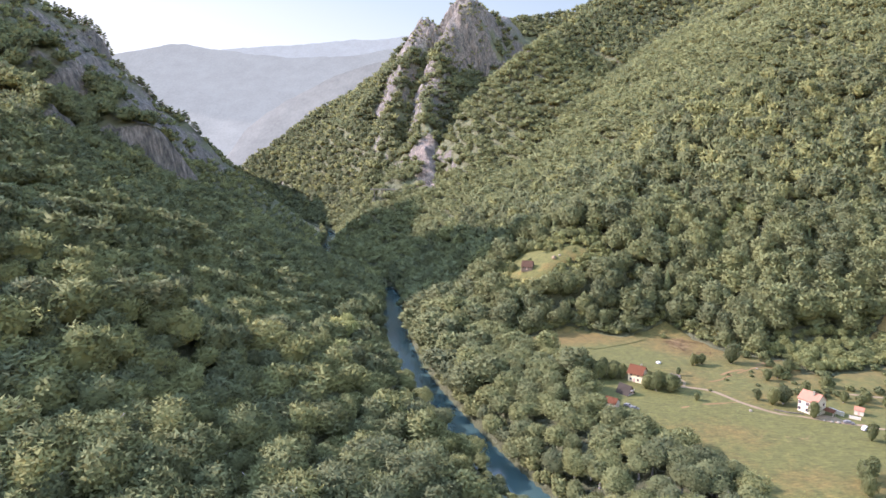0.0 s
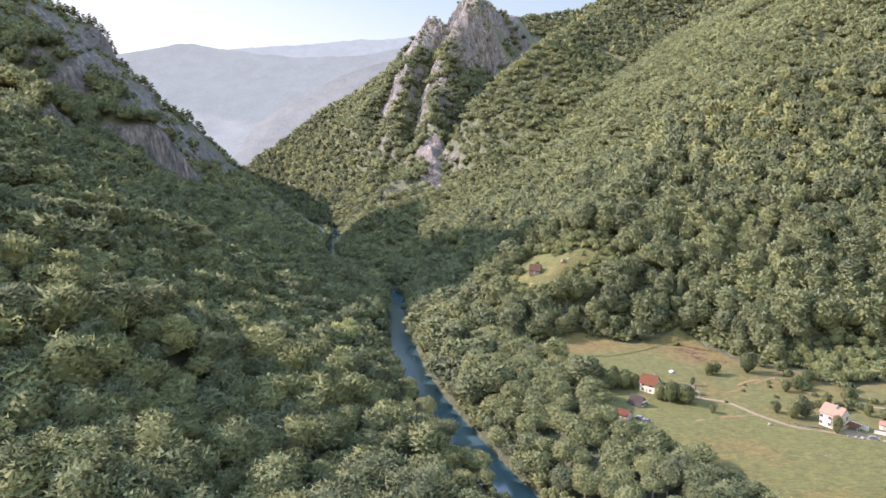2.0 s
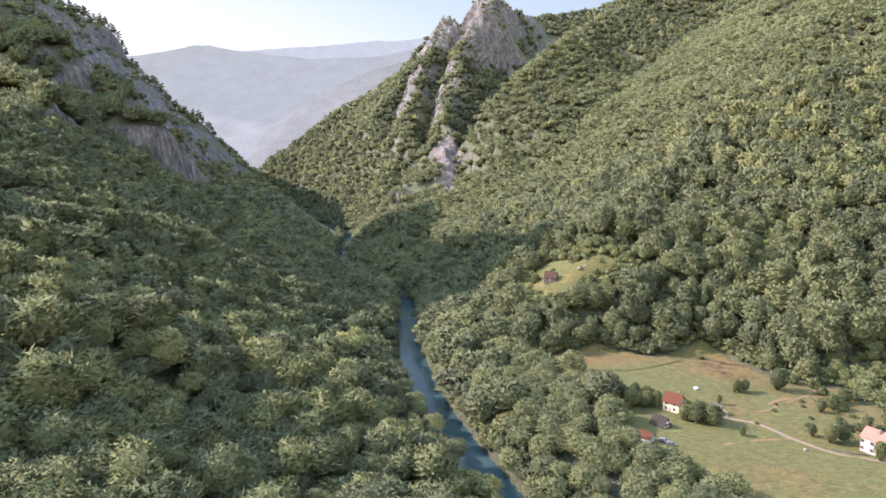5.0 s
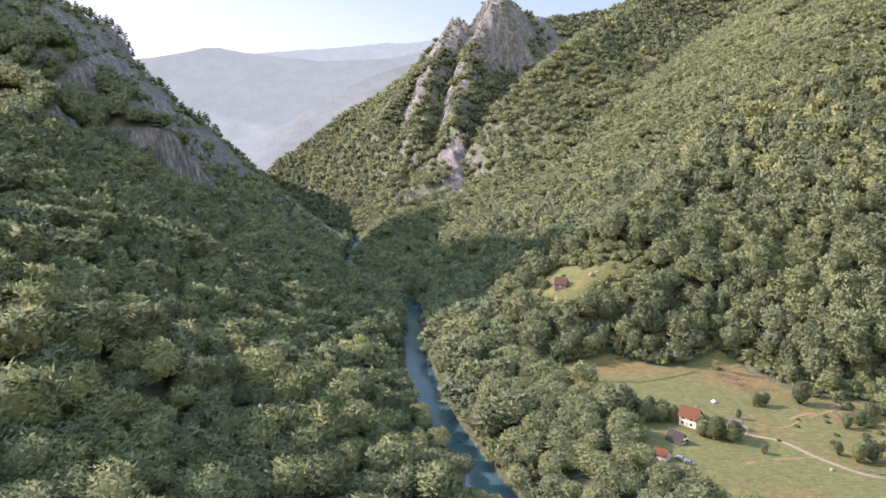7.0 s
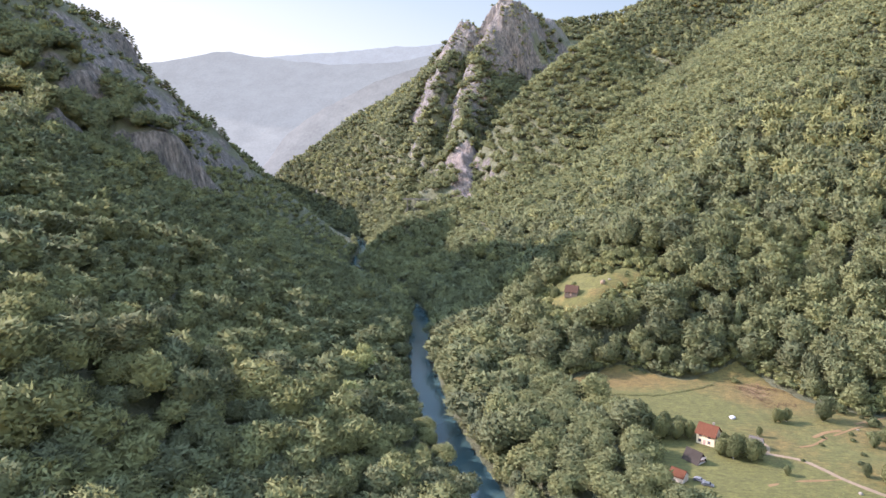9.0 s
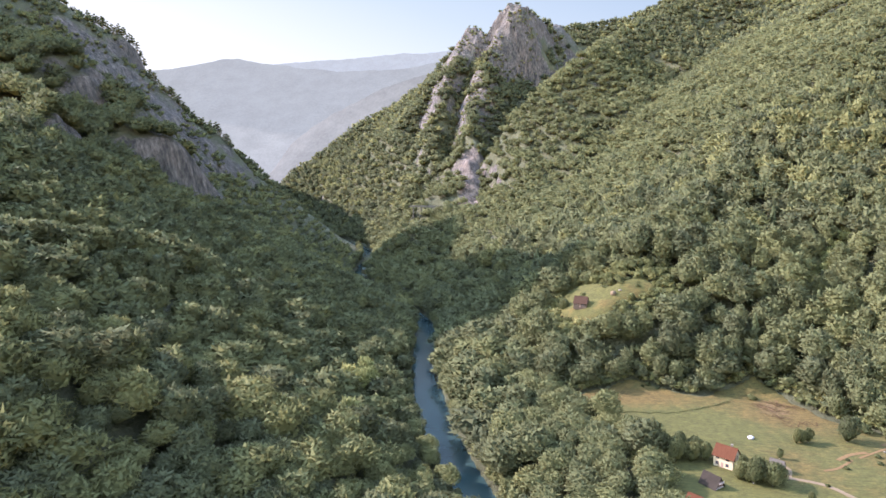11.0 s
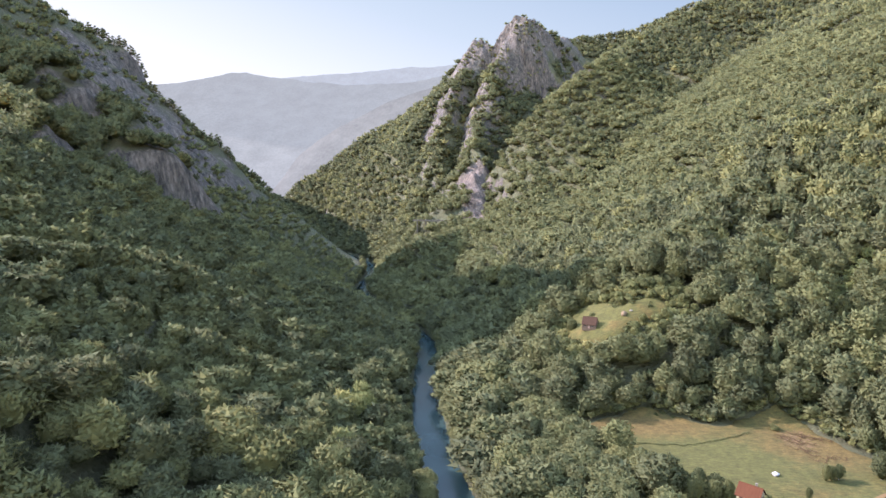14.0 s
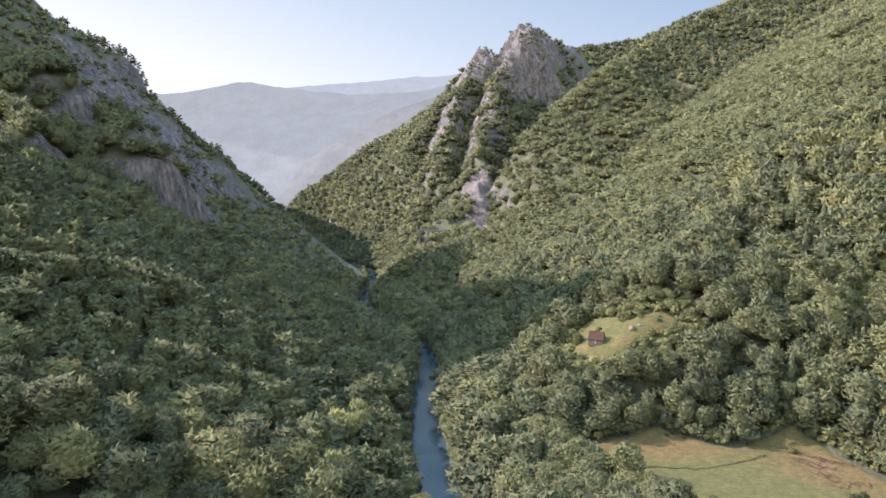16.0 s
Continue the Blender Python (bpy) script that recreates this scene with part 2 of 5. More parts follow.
def height(x, y):
    """Height of the bare ground; the water stands at 0."""
    x, y = np.asarray(x, float), np.asarray(y, float)
    d, side, along = line_distance(x, y, RIVER_LINE)
    q = np.interp(along, range(len(RIVER_LINE)), RIVER_LINE[:, 1])
    off = np.maximum(d - RIVER_HALF + 1.5, 0)
    # left bank: a wooded hill near by, then the crag, a gully, and the next spur
    q_at = [-400, 150, 225, 300, 400, 540, 650, 730, 795, 830, 860, 930, 1010, 1120, 1200, 1300, 1500, 2000, 4200]
    k_at = [0.20, 0.20, 0.225, 0.42, 0.455, 0.49, 0.48, 0.60, 0.855, 0.91, 0.91, 0.80, 0.70, 0.95, 1.10, 1.25, 1.40, 0.60, 0.5]
    c_at = [4, 4, 4.5, 4.5, 4.5, 4.5, 4, 3, 1.0, 0, 0, 0, 0, 0, 0, 0, 0, 0, 0]
    brow = np.interp(q, [0, 520, 700, 800, 930, 1060, 1150, 1280], [250, 260, 300, 400, 300, 230, 260, 420])
    rise = np.minimum(off, brow) + np.interp(q, [600, 800], [0.05, 0.1]) * np.clip(off - brow, 0, 220)
    left = np.interp(q, q_at, k_at) * rise + np.interp(q, q_at, c_at) * 1e-4 * rise * np.minimum(rise, 300)
    left = left + np.clip(off / 80, 0, 1) * (7 * value_noise(x, y, 90, 11) + 2.5 * value_noise(x, y, 30, 12))
    # next spur held to its skyline; its hidden back raised to shade the gorge
    left = np.where(y > 940, np.minimum(left, 193 - 0.56 * (x + 480) + 0.25 * np.clip(-x - 590, 0, 120) - 0.12 * np.abs(y - 1230) - 0.25 * np.maximum(y - 1330, 0)), left)
    # height out of view on the left, added to throw shadow across the valley
    unseen_massif = np.clip((-x - 0.86 * (y - 100) - 25) / 130, 0, 1) * np.clip((y - 590) / 40, 0, 1) * np.clip((900 - y) / 60, 0, 1)
    left = smooth_max(left, 540 * unseen_massif, 20)
    # rock bands on the shaded side
    flute = x + 9 * value_noise(x, y, 26, 141, 3) + 5 * value_noise(x * 0.3, y, 9, 143, 2)
    left = left + 26 * np.clip((-292 - flute) / 12, 0, 1) * np.clip((flute + 400) / 90, 0, 1) * np.exp(-(((y - 668) / 62) ** 2))
    left = left + 20 * np.clip((-345 - flute) / 10, 0, 1) * np.clip((flute + 450) / 90, 0, 1) * np.exp(-(((y - 620) / 40) ** 2))
    left = left + 16 * np.clip((-292 - flute) / 10, 0, 1) * np.clip((flute + 390) / 80, 0, 1) * np.exp(-(((y - 515) / 26) ** 2))
    wall = 0.8 * (flute + 264) - 0.6 * (y - 604)
    left = left + 36 * np.clip(-wall / 8, 0, 1) * np.clip((wall + 110) / 100, 0, 1) * np.exp(-(((0.6 * (x + 264) + 0.8 * (y - 604)) / 42) ** 2))
    left = left + 24 * np.clip((-430 - x) / 9, 0, 1) * np.exp(-(((x + 446) / 32) ** 2 + ((y - 845) / 42) ** 2))
    crag = np.exp(-(((q - 800) / 110) ** 2)) * np.clip((off - 60) / 60, 0, 1)
    left = left + crag * (16 * value_noise(x, y * 0.5, 34, 17, 4, 0.6) + 10 * np.abs(value_noise(x, y, 55, 19)))
    rough = np.exp(-(((x + 330) / 70) ** 2 + ((y - 640) / 110) ** 2))
    left = left + rough * (5 * value_noise(x * 0.6, y, 13, 147, 3, 0.6) + 8 * value_noise(x, y, 38, 149, 2))
    # right bank: terrace with the meadow, then the mountain
    foot, foot_side, _ = line_distance(x, y, FOOT_LINE)
    up = np.where(foot_side > 0, foot, 0)
    terrace = 15.6 * (1 - np.exp(-off / 17)) + 1.2 * value_noise(x, y, 60, 21) * np.clip(off / 40, 0, 1)
    terrace = terrace + 13 * blob(x, y, 74, 458, np.where(x > 74, 150, 62), np.where(y > 458, 130, 40)) * np.clip(off / 60, 0, 1)
    right = terrace + 0.56 * smooth_max(up - 6, 0, 14) + np.clip(up / 120, 0, 1) * (13 * value_noise(x, y, 150, 23) + 3 * value_noise(x, y, 40, 24) + 7 * value_noise(x + 0.5 * y, 0.35 * (y - 0.5 * x), 62, 25, 3))
    right = smooth_max(right, ridge(x, y, SHOULDER, (1.15, 0.60), 0.2, 31), 12)
    right = smooth_max(right, ridge(x, y, PEAK, (2.0, 1.8), 0.34, 33, 13), 8)
    right = smooth_max(right, ridge(x, y, PEAK_DOME, (1.6, 4.0), 0.15, 34, 4), 8)
    right = smooth_max(right, ridge(x, y, PEAK_ROCK, (2.2, 2.5), 0.6, 35), 6)
    right = smooth_max(right, ridge(x, y, PEAK_ARM, (0.84, 0.9), 0.16, 37), 14)
    right = smooth_max(right, ridge(x, y, BACK, (0.6, 0.9), 0.1, 39), 16)
    rocky = np.exp(-((np.minimum(line_distance(x, y, PEAK)[0], line_distance(x, y, PEAK_ROCK)[0]) / 70) ** 2))
    right = right + rocky * (3 + 11 * value_noise(x + 0.3 * y, y * 0.35, 22, 47, 4, 0.65) - 14 * np.abs(value_noise(x, y * 0.6, 46, 49, 3)) + 6 + 5 * value_noise(x, y * 0.45, 9, 45, 3, 0.6))
    right = right - 24 * np.exp(-((line_distance(x, y, GULLY)[0] / 15) ** 2))
    right = right - 1.1 * np.maximum(y - 1660, 0) * np.clip((x + 60) / 120, 0, 1)      # the far side of the back ridge
    right = np.minimum(right, 1.0 * off + 0.0035 * off * off)
    z = np.where(side > 0, np.maximum(right, 0.02 * off), left)
    z = z * np.clip((3000 - y) / 900, 0.12, 1)
    bed = -1.6 * np.clip((RIVER_HALF + 1 - d) / 4, 0, 1)
    return np.where(off > 0, z, 0) * np.clip(off / 3, 0, 1) + bed


def craggy(x, y):
    """How far the rock shows: along the peak, its arm and the left-hand crag."""
    z = height(x, y)
    peak = np.exp(-((line_distance(x, y, PEAK)[0] / 62) ** 2)) * np.clip((y - 1000) / 150, 0, 1) * 0.85
    tower = 1.5 * np.exp(-((line_distance(x, y, PEAK[:4])[0] / 19) ** 2)) + 0.9 * blob(x, y, 145, 970, 12, 10) + 0.9 * blob(x, y, 135, 1026, 12, 12) + 0.9 * blob(x, y, 418, 921, 20, 12) + 0.9 * blob(x, y, 484, 1174, 26, 14)
    arm = np.exp(-((line_distance(x, y, PEAK_ROCK)[0] / 36) ** 2))
    crag = np.exp(-(((x + 345) / 50) ** 2 + ((y - 778) / 45) ** 2))
    bands = 0.95 * np.exp(-(((x + 298) / 17) ** 2 + ((y - 668) / 60) ** 2)) + 0.8 * np.exp(-(((x + 350) / 14) ** 2 + ((y - 620) / 34) ** 2))
    crag = crag + bands + 1.2 * np.exp(-(((0.8 * (x + 264) - 0.6 * (y - 604)) / 17) ** 2 + ((0.6 * (x + 264) + 0.8 * (y - 604)) / 40) ** 2)) + 0.75 * np.exp(-(((x + 297) / 12) ** 2 + ((y - 515) / 22) ** 2))
    top = np.exp(-(((x + 440) / 60) ** 2 + ((y - 770) / 50) ** 2)) * 0.8
    return np.clip(peak + tower + arm + crag + top, 0, 1) * np.clip((z - 48) / 24, 0, 1)


def one(x, y):
    return float(height(np.array([x]), np.array([y]))[0])


def steep(x, y, h=4.0):
    return np.hypot(height(x + h, y) - height(x - h, y), height(x, y + h) - height(x, y - h)) / (2 * h)


def spaced(lo, hi, fine_lo, fine_hi, step, grow):
    """Even steps in the middle, growing ones towards the ends."""
    mid = list(np.arange(fine_lo, fine_hi + step / 2, step))
    s, v = step, mid[-1]
    while v < hi:
        s *= grow
        v += s
        mid.append(v)
    s, v = step, mid[0]
    while v > lo:
        s *= grow
        v -= s
        mid.insert(0, v)
    return np.array(mid)


def sheet(name, xs, ys, z, mat, keep=None, attrs=None):
    """A grid mesh over xs and ys with the heights z."""
    ny, nx = z.shape
    verts = np.stack([np.tile(xs, ny), np.repeat(ys, nx), z.ravel()], -1)
    i = np.arange(ny * nx).reshape(ny, nx)
    quads = np.stack([i[:-1, :-1], i[:-1, 1:], i[1:, 1:], i[1:, :-1]], -1).reshape(-1, 4)
    if keep is not None:
        quads = quads[keep.ravel()[quads].all(1)]
        used, inv = np.unique(quads, return_inverse=True)
        verts, quads = verts[used], inv.reshape(-1, 4)
        attrs = {k: v.ravel()[used] for k, v in (attrs or {}).items()}
    me = bpy.data.meshes.new(name)
    me.from_pydata(verts.tolist(), [], quads.tolist())
    me.polygons.foreach_set("use_smooth", [True] * len(me.polygons))
    for k, v in (attrs or {}).items():
        me.attributes.new(k, "FLOAT", "POINT").data.foreach_set("value", np.asarray(v, np.float32).ravel())
    me.materials.append(mat)
    return new(name, me)


xs = spaced(-2600, 2600, -460, 480, 5.0, 1.09)
ys = spaced(-700, 4600, 120, 1450, 5.0, 1.10)
xs = np.unique(np.concatenate([xs[(xs < -150) | (xs > 130)], np.arange(-150, 130.1, 2.5)]))   # finer where the peak stands
ys = np.unique(np.concatenate([ys[(ys < 860) | (ys > 1400)], np.arange(860, 1400.1, 3.4)]))
gx, gy = np.meshgrid(xs, ys)
gz = height(gx, gy)
g_steep = np.hypot(*[np.gradient(gz, a, axis=n) for n, a in ((0, ys), (1, xs))])
bare = np.clip(np.clip((g_steep - np.where((gx < -150) & (gy < 900), 0.95, 1.9)) * 1.2, 0, 0.8) + 0.72 * craggy(gx, gy), 0, 1) * np.clip(gz / 40, 0, 1)
fresh = 0.9 * np.exp(-((line_distance(gx, gy, PEAK[:4])[0] / 22) ** 2)) * (0.7 + 0.6 * value_noise(gx, gy, 14, 151)).clip(0, 1)
ground = sheet("ground", xs, ys, gz, M["ground"], None, {"bare": bare.ravel(), "fresh": fresh.ravel()})
tagged(ground, "steep wooded canyon ground with pale limestone outcrops", "ground", kind="structure")

# the water
wl = RIVER_LINE
normal = np.gradient(wl, axis=0)
normal = np.stack([-normal[:, 1], normal[:, 0]], -1) / np.linalg.norm(normal, axis=1)[:, None]
verts, faces = [], []
for k, (p, n) in enumerate(zip(wl, normal)):
    for s in np.linspace(-1, 1, 5):
        verts.append((*(p + n * s * (RIVER_HALF + 1.2)), 0.0))
    if k:
        faces += [(5 * k - 5 + j, 5 * k - 4 + j, 5 * k + 1 + j, 5 * k + j) for j in range(4)]
me = bpy.data.meshes.new("river")
me.from_pydata(verts, [], faces)
me.materials.append(M["water"])
me.polygons.foreach_set("use_smooth", [True] * len(me.polygons))
tagged(new("river", me), "calm blue-green mountain river between wooded banks", "river", kind="structure")


# ---- the meadow ----
MEADOW = [(40, 387), (82, 406), (114, 392), (149, 408), (173, 365), (186, 356), (199, 351), (201, 341), (198, 327), (211, 326), (222, 330), (234, 335), (250, 339), (300, 338), (340, 322), (352, 255), (327, 122), (112, 122),
          (110, 206), (107, 221), (101, 232), (99, 245), (95, 262), (86, 266), (77, 266), (71, 286), (75, 322), (71, 350), (55, 370)]
CLEARING = [(57, 446), (51, 456), (50, 468), (53, 482), (59, 490), (67, 485), (75, 477), (84, 466), (93, 466), (103, 466), (111, 461), (107, 455), (97, 451), (84, 448), (76, 440), (65, 439)]
BRIGHT = [(192, 456), (214, 480), (240, 502), (247, 502), (224, 474), (201, 450)]
UPPER = [(252, 362), (300, 402), (345, 412), (350, 374), (300, 361)]


def inside(x, y, poly):
    x, y = np.asarray(x, float), np.asarray(y, float)
    hit = np.zeros(x.shape, bool)
    for (ax, ay), (bx, by) in zip(poly, poly[1:] + poly[:1]):
        hit ^= ((ay > y) != (by > y)) & (x < (bx - ax) * (y - ay) / (by - ay + 1e-9) + ax)
    return hit


def field(name, poly, step, label, dry, soil):
    p = np.array(poly)
    fx, fy = np.arange(p[:, 0].min() - 4, p[:, 0].max() + 4, step), np.arange(p[:, 1].min() - 4, p[:, 1].max() + 4, step)
    mx, my = np.meshgrid(fx, fy)
    wob = 2.2 * value_noise(mx, my, 9, 51), 2.2 * value_noise(mx, my, 9, 57)
    keep = inside(mx + wob[0], my + wob[1], poly)
    z = np.maximum(height(mx, my), height(mx + 2, my + 2)) + 0.25 + 0.8 * np.minimum(steep(mx, my), 1)
    z = z - 1.4 * np.clip(1 - line_distance(mx + wob[0], my + wob[1], poly + poly[:1])[0] / 3.5, 0, 1)      # sinks into the ground at its edge
    ob = sheet(name, fx, fy, z, M["meadow"], keep, {"dry": dry(mx, my), "soil": soil(mx, my)})
    return tagged(ob, label, "meadow", kind="structure")


field("meadow", MEADOW, 1.5, "mown green hay meadow with dry straw-coloured patches",
      lambda x, y: np.clip(0.25 + 0.55 * blob(x, y, 82, 389, 40, 12) + 0.6 * blob(x, y, 152, 378, 24, 24) - 0.55 * blob(x, y, 108, 350, 36, 18)
                           + 0.35 * blob(x, y, 190, 330, 60, 26) - 0.3 * blob(x, y, 115, 290, 30, 16) - 0.6 * blob(x, y, 172, 250, 18, 16) + 0.3 * blob(x, y, 150, 215, 60, 12)
                           + 0.2 * blob(x, y, 130, 258, 24, 10) + 0.4 * value_noise(x, y, 26, 61) - 0.5 * blob(x, y, 160, 262, 26, 12), 0, 1),
      lambda x, y: np.clip(0.55 * blob(x, y, 152, 378, 18, 16) + 0.45 * blob(x, y, 146, 250, 24, 9) * (0.7 + 0.5 * value_noise(x * 0.5, y * 2, 7, 69)) + 0.3 * value_noise(x, y, 18, 67), 0, 1))
field("clearing", CLEARING, 1.5, "small dry grass clearing on the wooded slope",
      lambda x, y: np.clip(0.22 - 0.02 * (y - 455) + 0.6 * value_noise(x, y, 9, 63), 0, 1), lambda x, y: 0 * x)
field("high_pasture", BRIGHT, 1.5, "pale green strip of pasture between the trees",
      lambda x, y: 0.25 + 0 * x, lambda x, y: 0 * x)
field("upper_field", UPPER, 1.5, "dry straw-coloured field above the farmhouse",
      lambda x, y: 0.85 + 0 * x, lambda x, y: 0 * x)
OPEN = [MEADOW, CLEARING, BRIGHT, UPPER]
THICKET = [(186, 356), (199, 351), (201, 341), (198, 327), (211, 326), (222, 330), (234, 335), (250, 339), (300, 338), (340, 322), (346, 352), (300, 361), (252, 362),
           (236, 374), (206, 370), (186, 363)]
SHRUBS = [(42, 431), (72, 428), (106, 438), (126, 448), (124, 474), (104, 486), (78, 486), (52, 482), (40, 470), (34, 446)]     # round the clearing


# ---- trees ----
def ico(sub):
    bm = bmesh.new()
    bmesh.ops.create_icosphere(bm, subdivisions=sub, radius=1.0)
    v = np.array([q.co[:] for q in bm.verts])
    f = np.array([[q.index for q in p.verts] for p in bm.faces])
    bm.free()
    return v, f


ICO1, ICO2 = ico(1), ico(2)
ICO0 = np.array([(1, 0, 0), (0, 1, 0), (-1, 0, 0), (0, -1, 0), (0, 0, 1), (0, 0, -1.0)]), np.array([(k, (k + 1) % 4, 4) for k in range(4)] + [((k + 1) % 4, k, 5) for k in range(4)])


def crown_shape(seed, lobes, sprays, spray_size, core, wide=1.0, tall=1.0, slim=0.45):
    """A broadleaf crown of unit height: an egg-shaped, lumpy head closely set with leafy sprays. Vertices, triangles and normals."""
    r = np.random.default_rng(seed)
    knob = r.normal(size=(lobes, 3))
    knob[:, 2] = np.abs(knob[:, 2]) * 0.8 - 0.15
    knob /= np.linalg.norm(knob, axis=1)[:, None]
    push, spread = r.uniform(0.05, 0.20, lobes), r.uniform(0.025, 0.07, lobes)
    push[:6], spread[:6] = r.uniform(0.16, 0.46, min(6, lobes)), r.uniform(0.09, 0.2, min(6, lobes))
    middle = np.array([0, 0, 0.52])

    def surface(d):
        """Where the head ends in the directions d, and how it faces there."""
        near = np.exp(-(1 - d @ knob.T) / spread)
        reach = 0.70 + (near[:, :6] * push[:6]).max(1) + (near[:, 6:] * push[6:]).max(1, initial=0.0) + 0.05 * r.normal(size=len(d))
        low = np.where(d[:, 2] < 0, 0.36, 0.44 * tall)
        pull = 1 - 0.28 * np.clip(d[:, 2], 0, 1) * (1 - np.abs(d[:, 2]))
        p = middle + d * reach[:, None] * np.stack([0.31 * wide * pull, 0.31 * wide * pull, low], -1)
        face = d + 0.55 * (near * push) @ knob / (push.max() + 1e-6) * 0.8
        return p, face / np.linalg.norm(face, axis=1)[:, None]

    v, f = core
    p, face = surface(v)
    p = middle + (p - middle) * 0.87
    d = r.normal(size=(sprays, 3))
    d[:, 2] = np.where(d[:, 2] < -0.35, -d[:, 2], d[:, 2])
    d /= np.linalg.norm(d, axis=1)[:, None]
    q, n = surface(d)
    q = middle + (q - middle) * r.uniform(0.84, 1.07, (sprays, 1))
    t = np.cross(n, r.normal(size=(sprays, 3)))
    t /= np.linalg.norm(t, axis=1)[:, None]
    b = np.cross(n, t) * 0.8 + n * r.uniform(-0.1, 0.7, (sprays, 1)) + (0, 0, 0.25)
    size = spray_size * r.uniform(0.55, 1.4, (sprays, 1))
    tri = np.stack([q - t * size * slim, q + t * size * slim, q + b * size * (1.6 - 0.8 * slim)], 1)
    shine = n + 0.58 * r.normal(size=(sprays, 3)) * (1, 1, 0.8)
    flip = np.einsum("ij,ij->i", np.cross(tri[:, 1] - tri[:, 0], tri[:, 2] - tri[:, 0]), shine) < 0
    tri[flip] = tri[flip][:, [0, 2, 1]]
    vs = np.vstack([p, tri.reshape(-1, 3)])
    fs = np.vstack([f, np.arange(3 * sprays).reshape(-1, 3) + len(p)])
    ns = np.vstack([face, np.repeat(shine, 3, axis=0)])
    return vs, fs, ns / np.linalg.norm(ns, axis=1)[:, None]


def conifer_shape(seed, tiers, boughs):
    """A conifer's boughs of unit height: drooping ragged tiers round the stem."""
    r = np.random.default_rng(seed)
    vs, fs, n = [], [], 0
    for k in range(tiers):
        z = 0.12 + 0.86 * k / tiers
        reach = 0.24 * (1 - z) ** 0.8 + 0.015
        for j in range(boughs):
            a = 2 * math.pi * (j + r.uniform(0, 0.9)) / boughs + k
            q = reach * r.uniform(0.7, 1.2)
            d, t = np.array([math.cos(a), math.sin(a), 0]), np.array([-math.sin(a), math.cos(a), 0])
            up = np.array([0, 0, 1.0])
            v = np.array([up * (z + 0.07), d * q * 0.6 + t * q * 0.42 + up * (z + 0.01), d * q - up * (0.05 - z), d * q * 0.6 - t * q * 0.42 + up * (z + 0.01)])
            flip = np.cross(v[1] - v[0], v[2] - v[0]) @ (d + (0, 0, 0.7)) < 0
            vs.append(v), fs.append(np.array([[0, 2, 1], [0, 3, 2]] if flip else [[0, 1, 2], [0, 2, 3]]) + n)
            n += 4
    v = np.vstack(vs)
    n = np.vstack([np.tile(q.mean(0) * (1, 1, 0) / (np.linalg.norm(q.mean(0)[:2]) + 1e-6) + (0, 0, 0.7), (4, 1)) for q in vs])
    return v, np.vstack(fs), n / np.linalg.norm(n, axis=1)[:, None]


def trunk_shape(sides=6):
    """A tapered stem of unit height with a few limbs reaching into the crown."""
    vs, fs = [], []

    def tube(points, radii):
        base = len(vs)
        for (x, y, z), rad in zip(points, radii):
            for j in range(sides):
                a = 2 * math.pi * j / sides
                vs.append((x + rad * math.cos(a), y + rad * math.sin(a), z))
        for k in range(len(points) - 1):
            for j in range(sides):
                a, b = base + k * sides + j, base + k * sides + (j + 1) % sides
                fs.append((a, b, b + sides, a + sides))

    tube([(0, 0, -0.06), (0.004, 0, 0.2), (-0.006, 0.006, 0.5), (0.004, 0, 0.8)], [0.030, 0.021, 0.014, 0.004])
    for k in range(5):
        a, z = k * 2.4, 0.27 + 0.09 * k
        c, s = math.cos(a), math.sin(a)
        tube([(0, 0, z), (0.09 * c, 0.09 * s, z + 0.08), (0.17 * c, 0.17 * s, z + 0.2)], [0.010, 0.007, 0.003])
    return vs, fs


def mesh_of(name, verts, faces, mat, smooth=False):
    me = bpy.data.meshes.new(name)
    me.from_pydata([tuple(v) for v in np.asarray(verts).tolist()], [], [tuple(f) for f in np.asarray(faces).tolist()])
    me.materials.append(mat)
    if smooth:
        me.polygons.foreach_set("use_smooth", [True] * len(me.polygons))
    return me


def crown_mesh(name, shape, mat):
    me = mesh_of(name, shape[0], shape[1], mat, True)
    me.normals_split_custom_set_from_vertices(shape[2])
    return me


def scatter(step, x0, x1, y0, y1, seed, jitter=0.75):
    """Places on a shaken grid."""
    r = np.random.default_rng(seed)
    px, py = np.meshgrid(np.arange(x0, x1, step), np.arange(y0, y1, step))
    px = px + step * 0.5 * (np.arange(px.shape[0]) % 2)[:, None]
    px, py = px + r.uniform(-0.5, 0.5, px.shape) * step * jitter, py + r.uniform(-0.5, 0.5, py.shape) * step * jitter
    return px.ravel(), py.ravel()


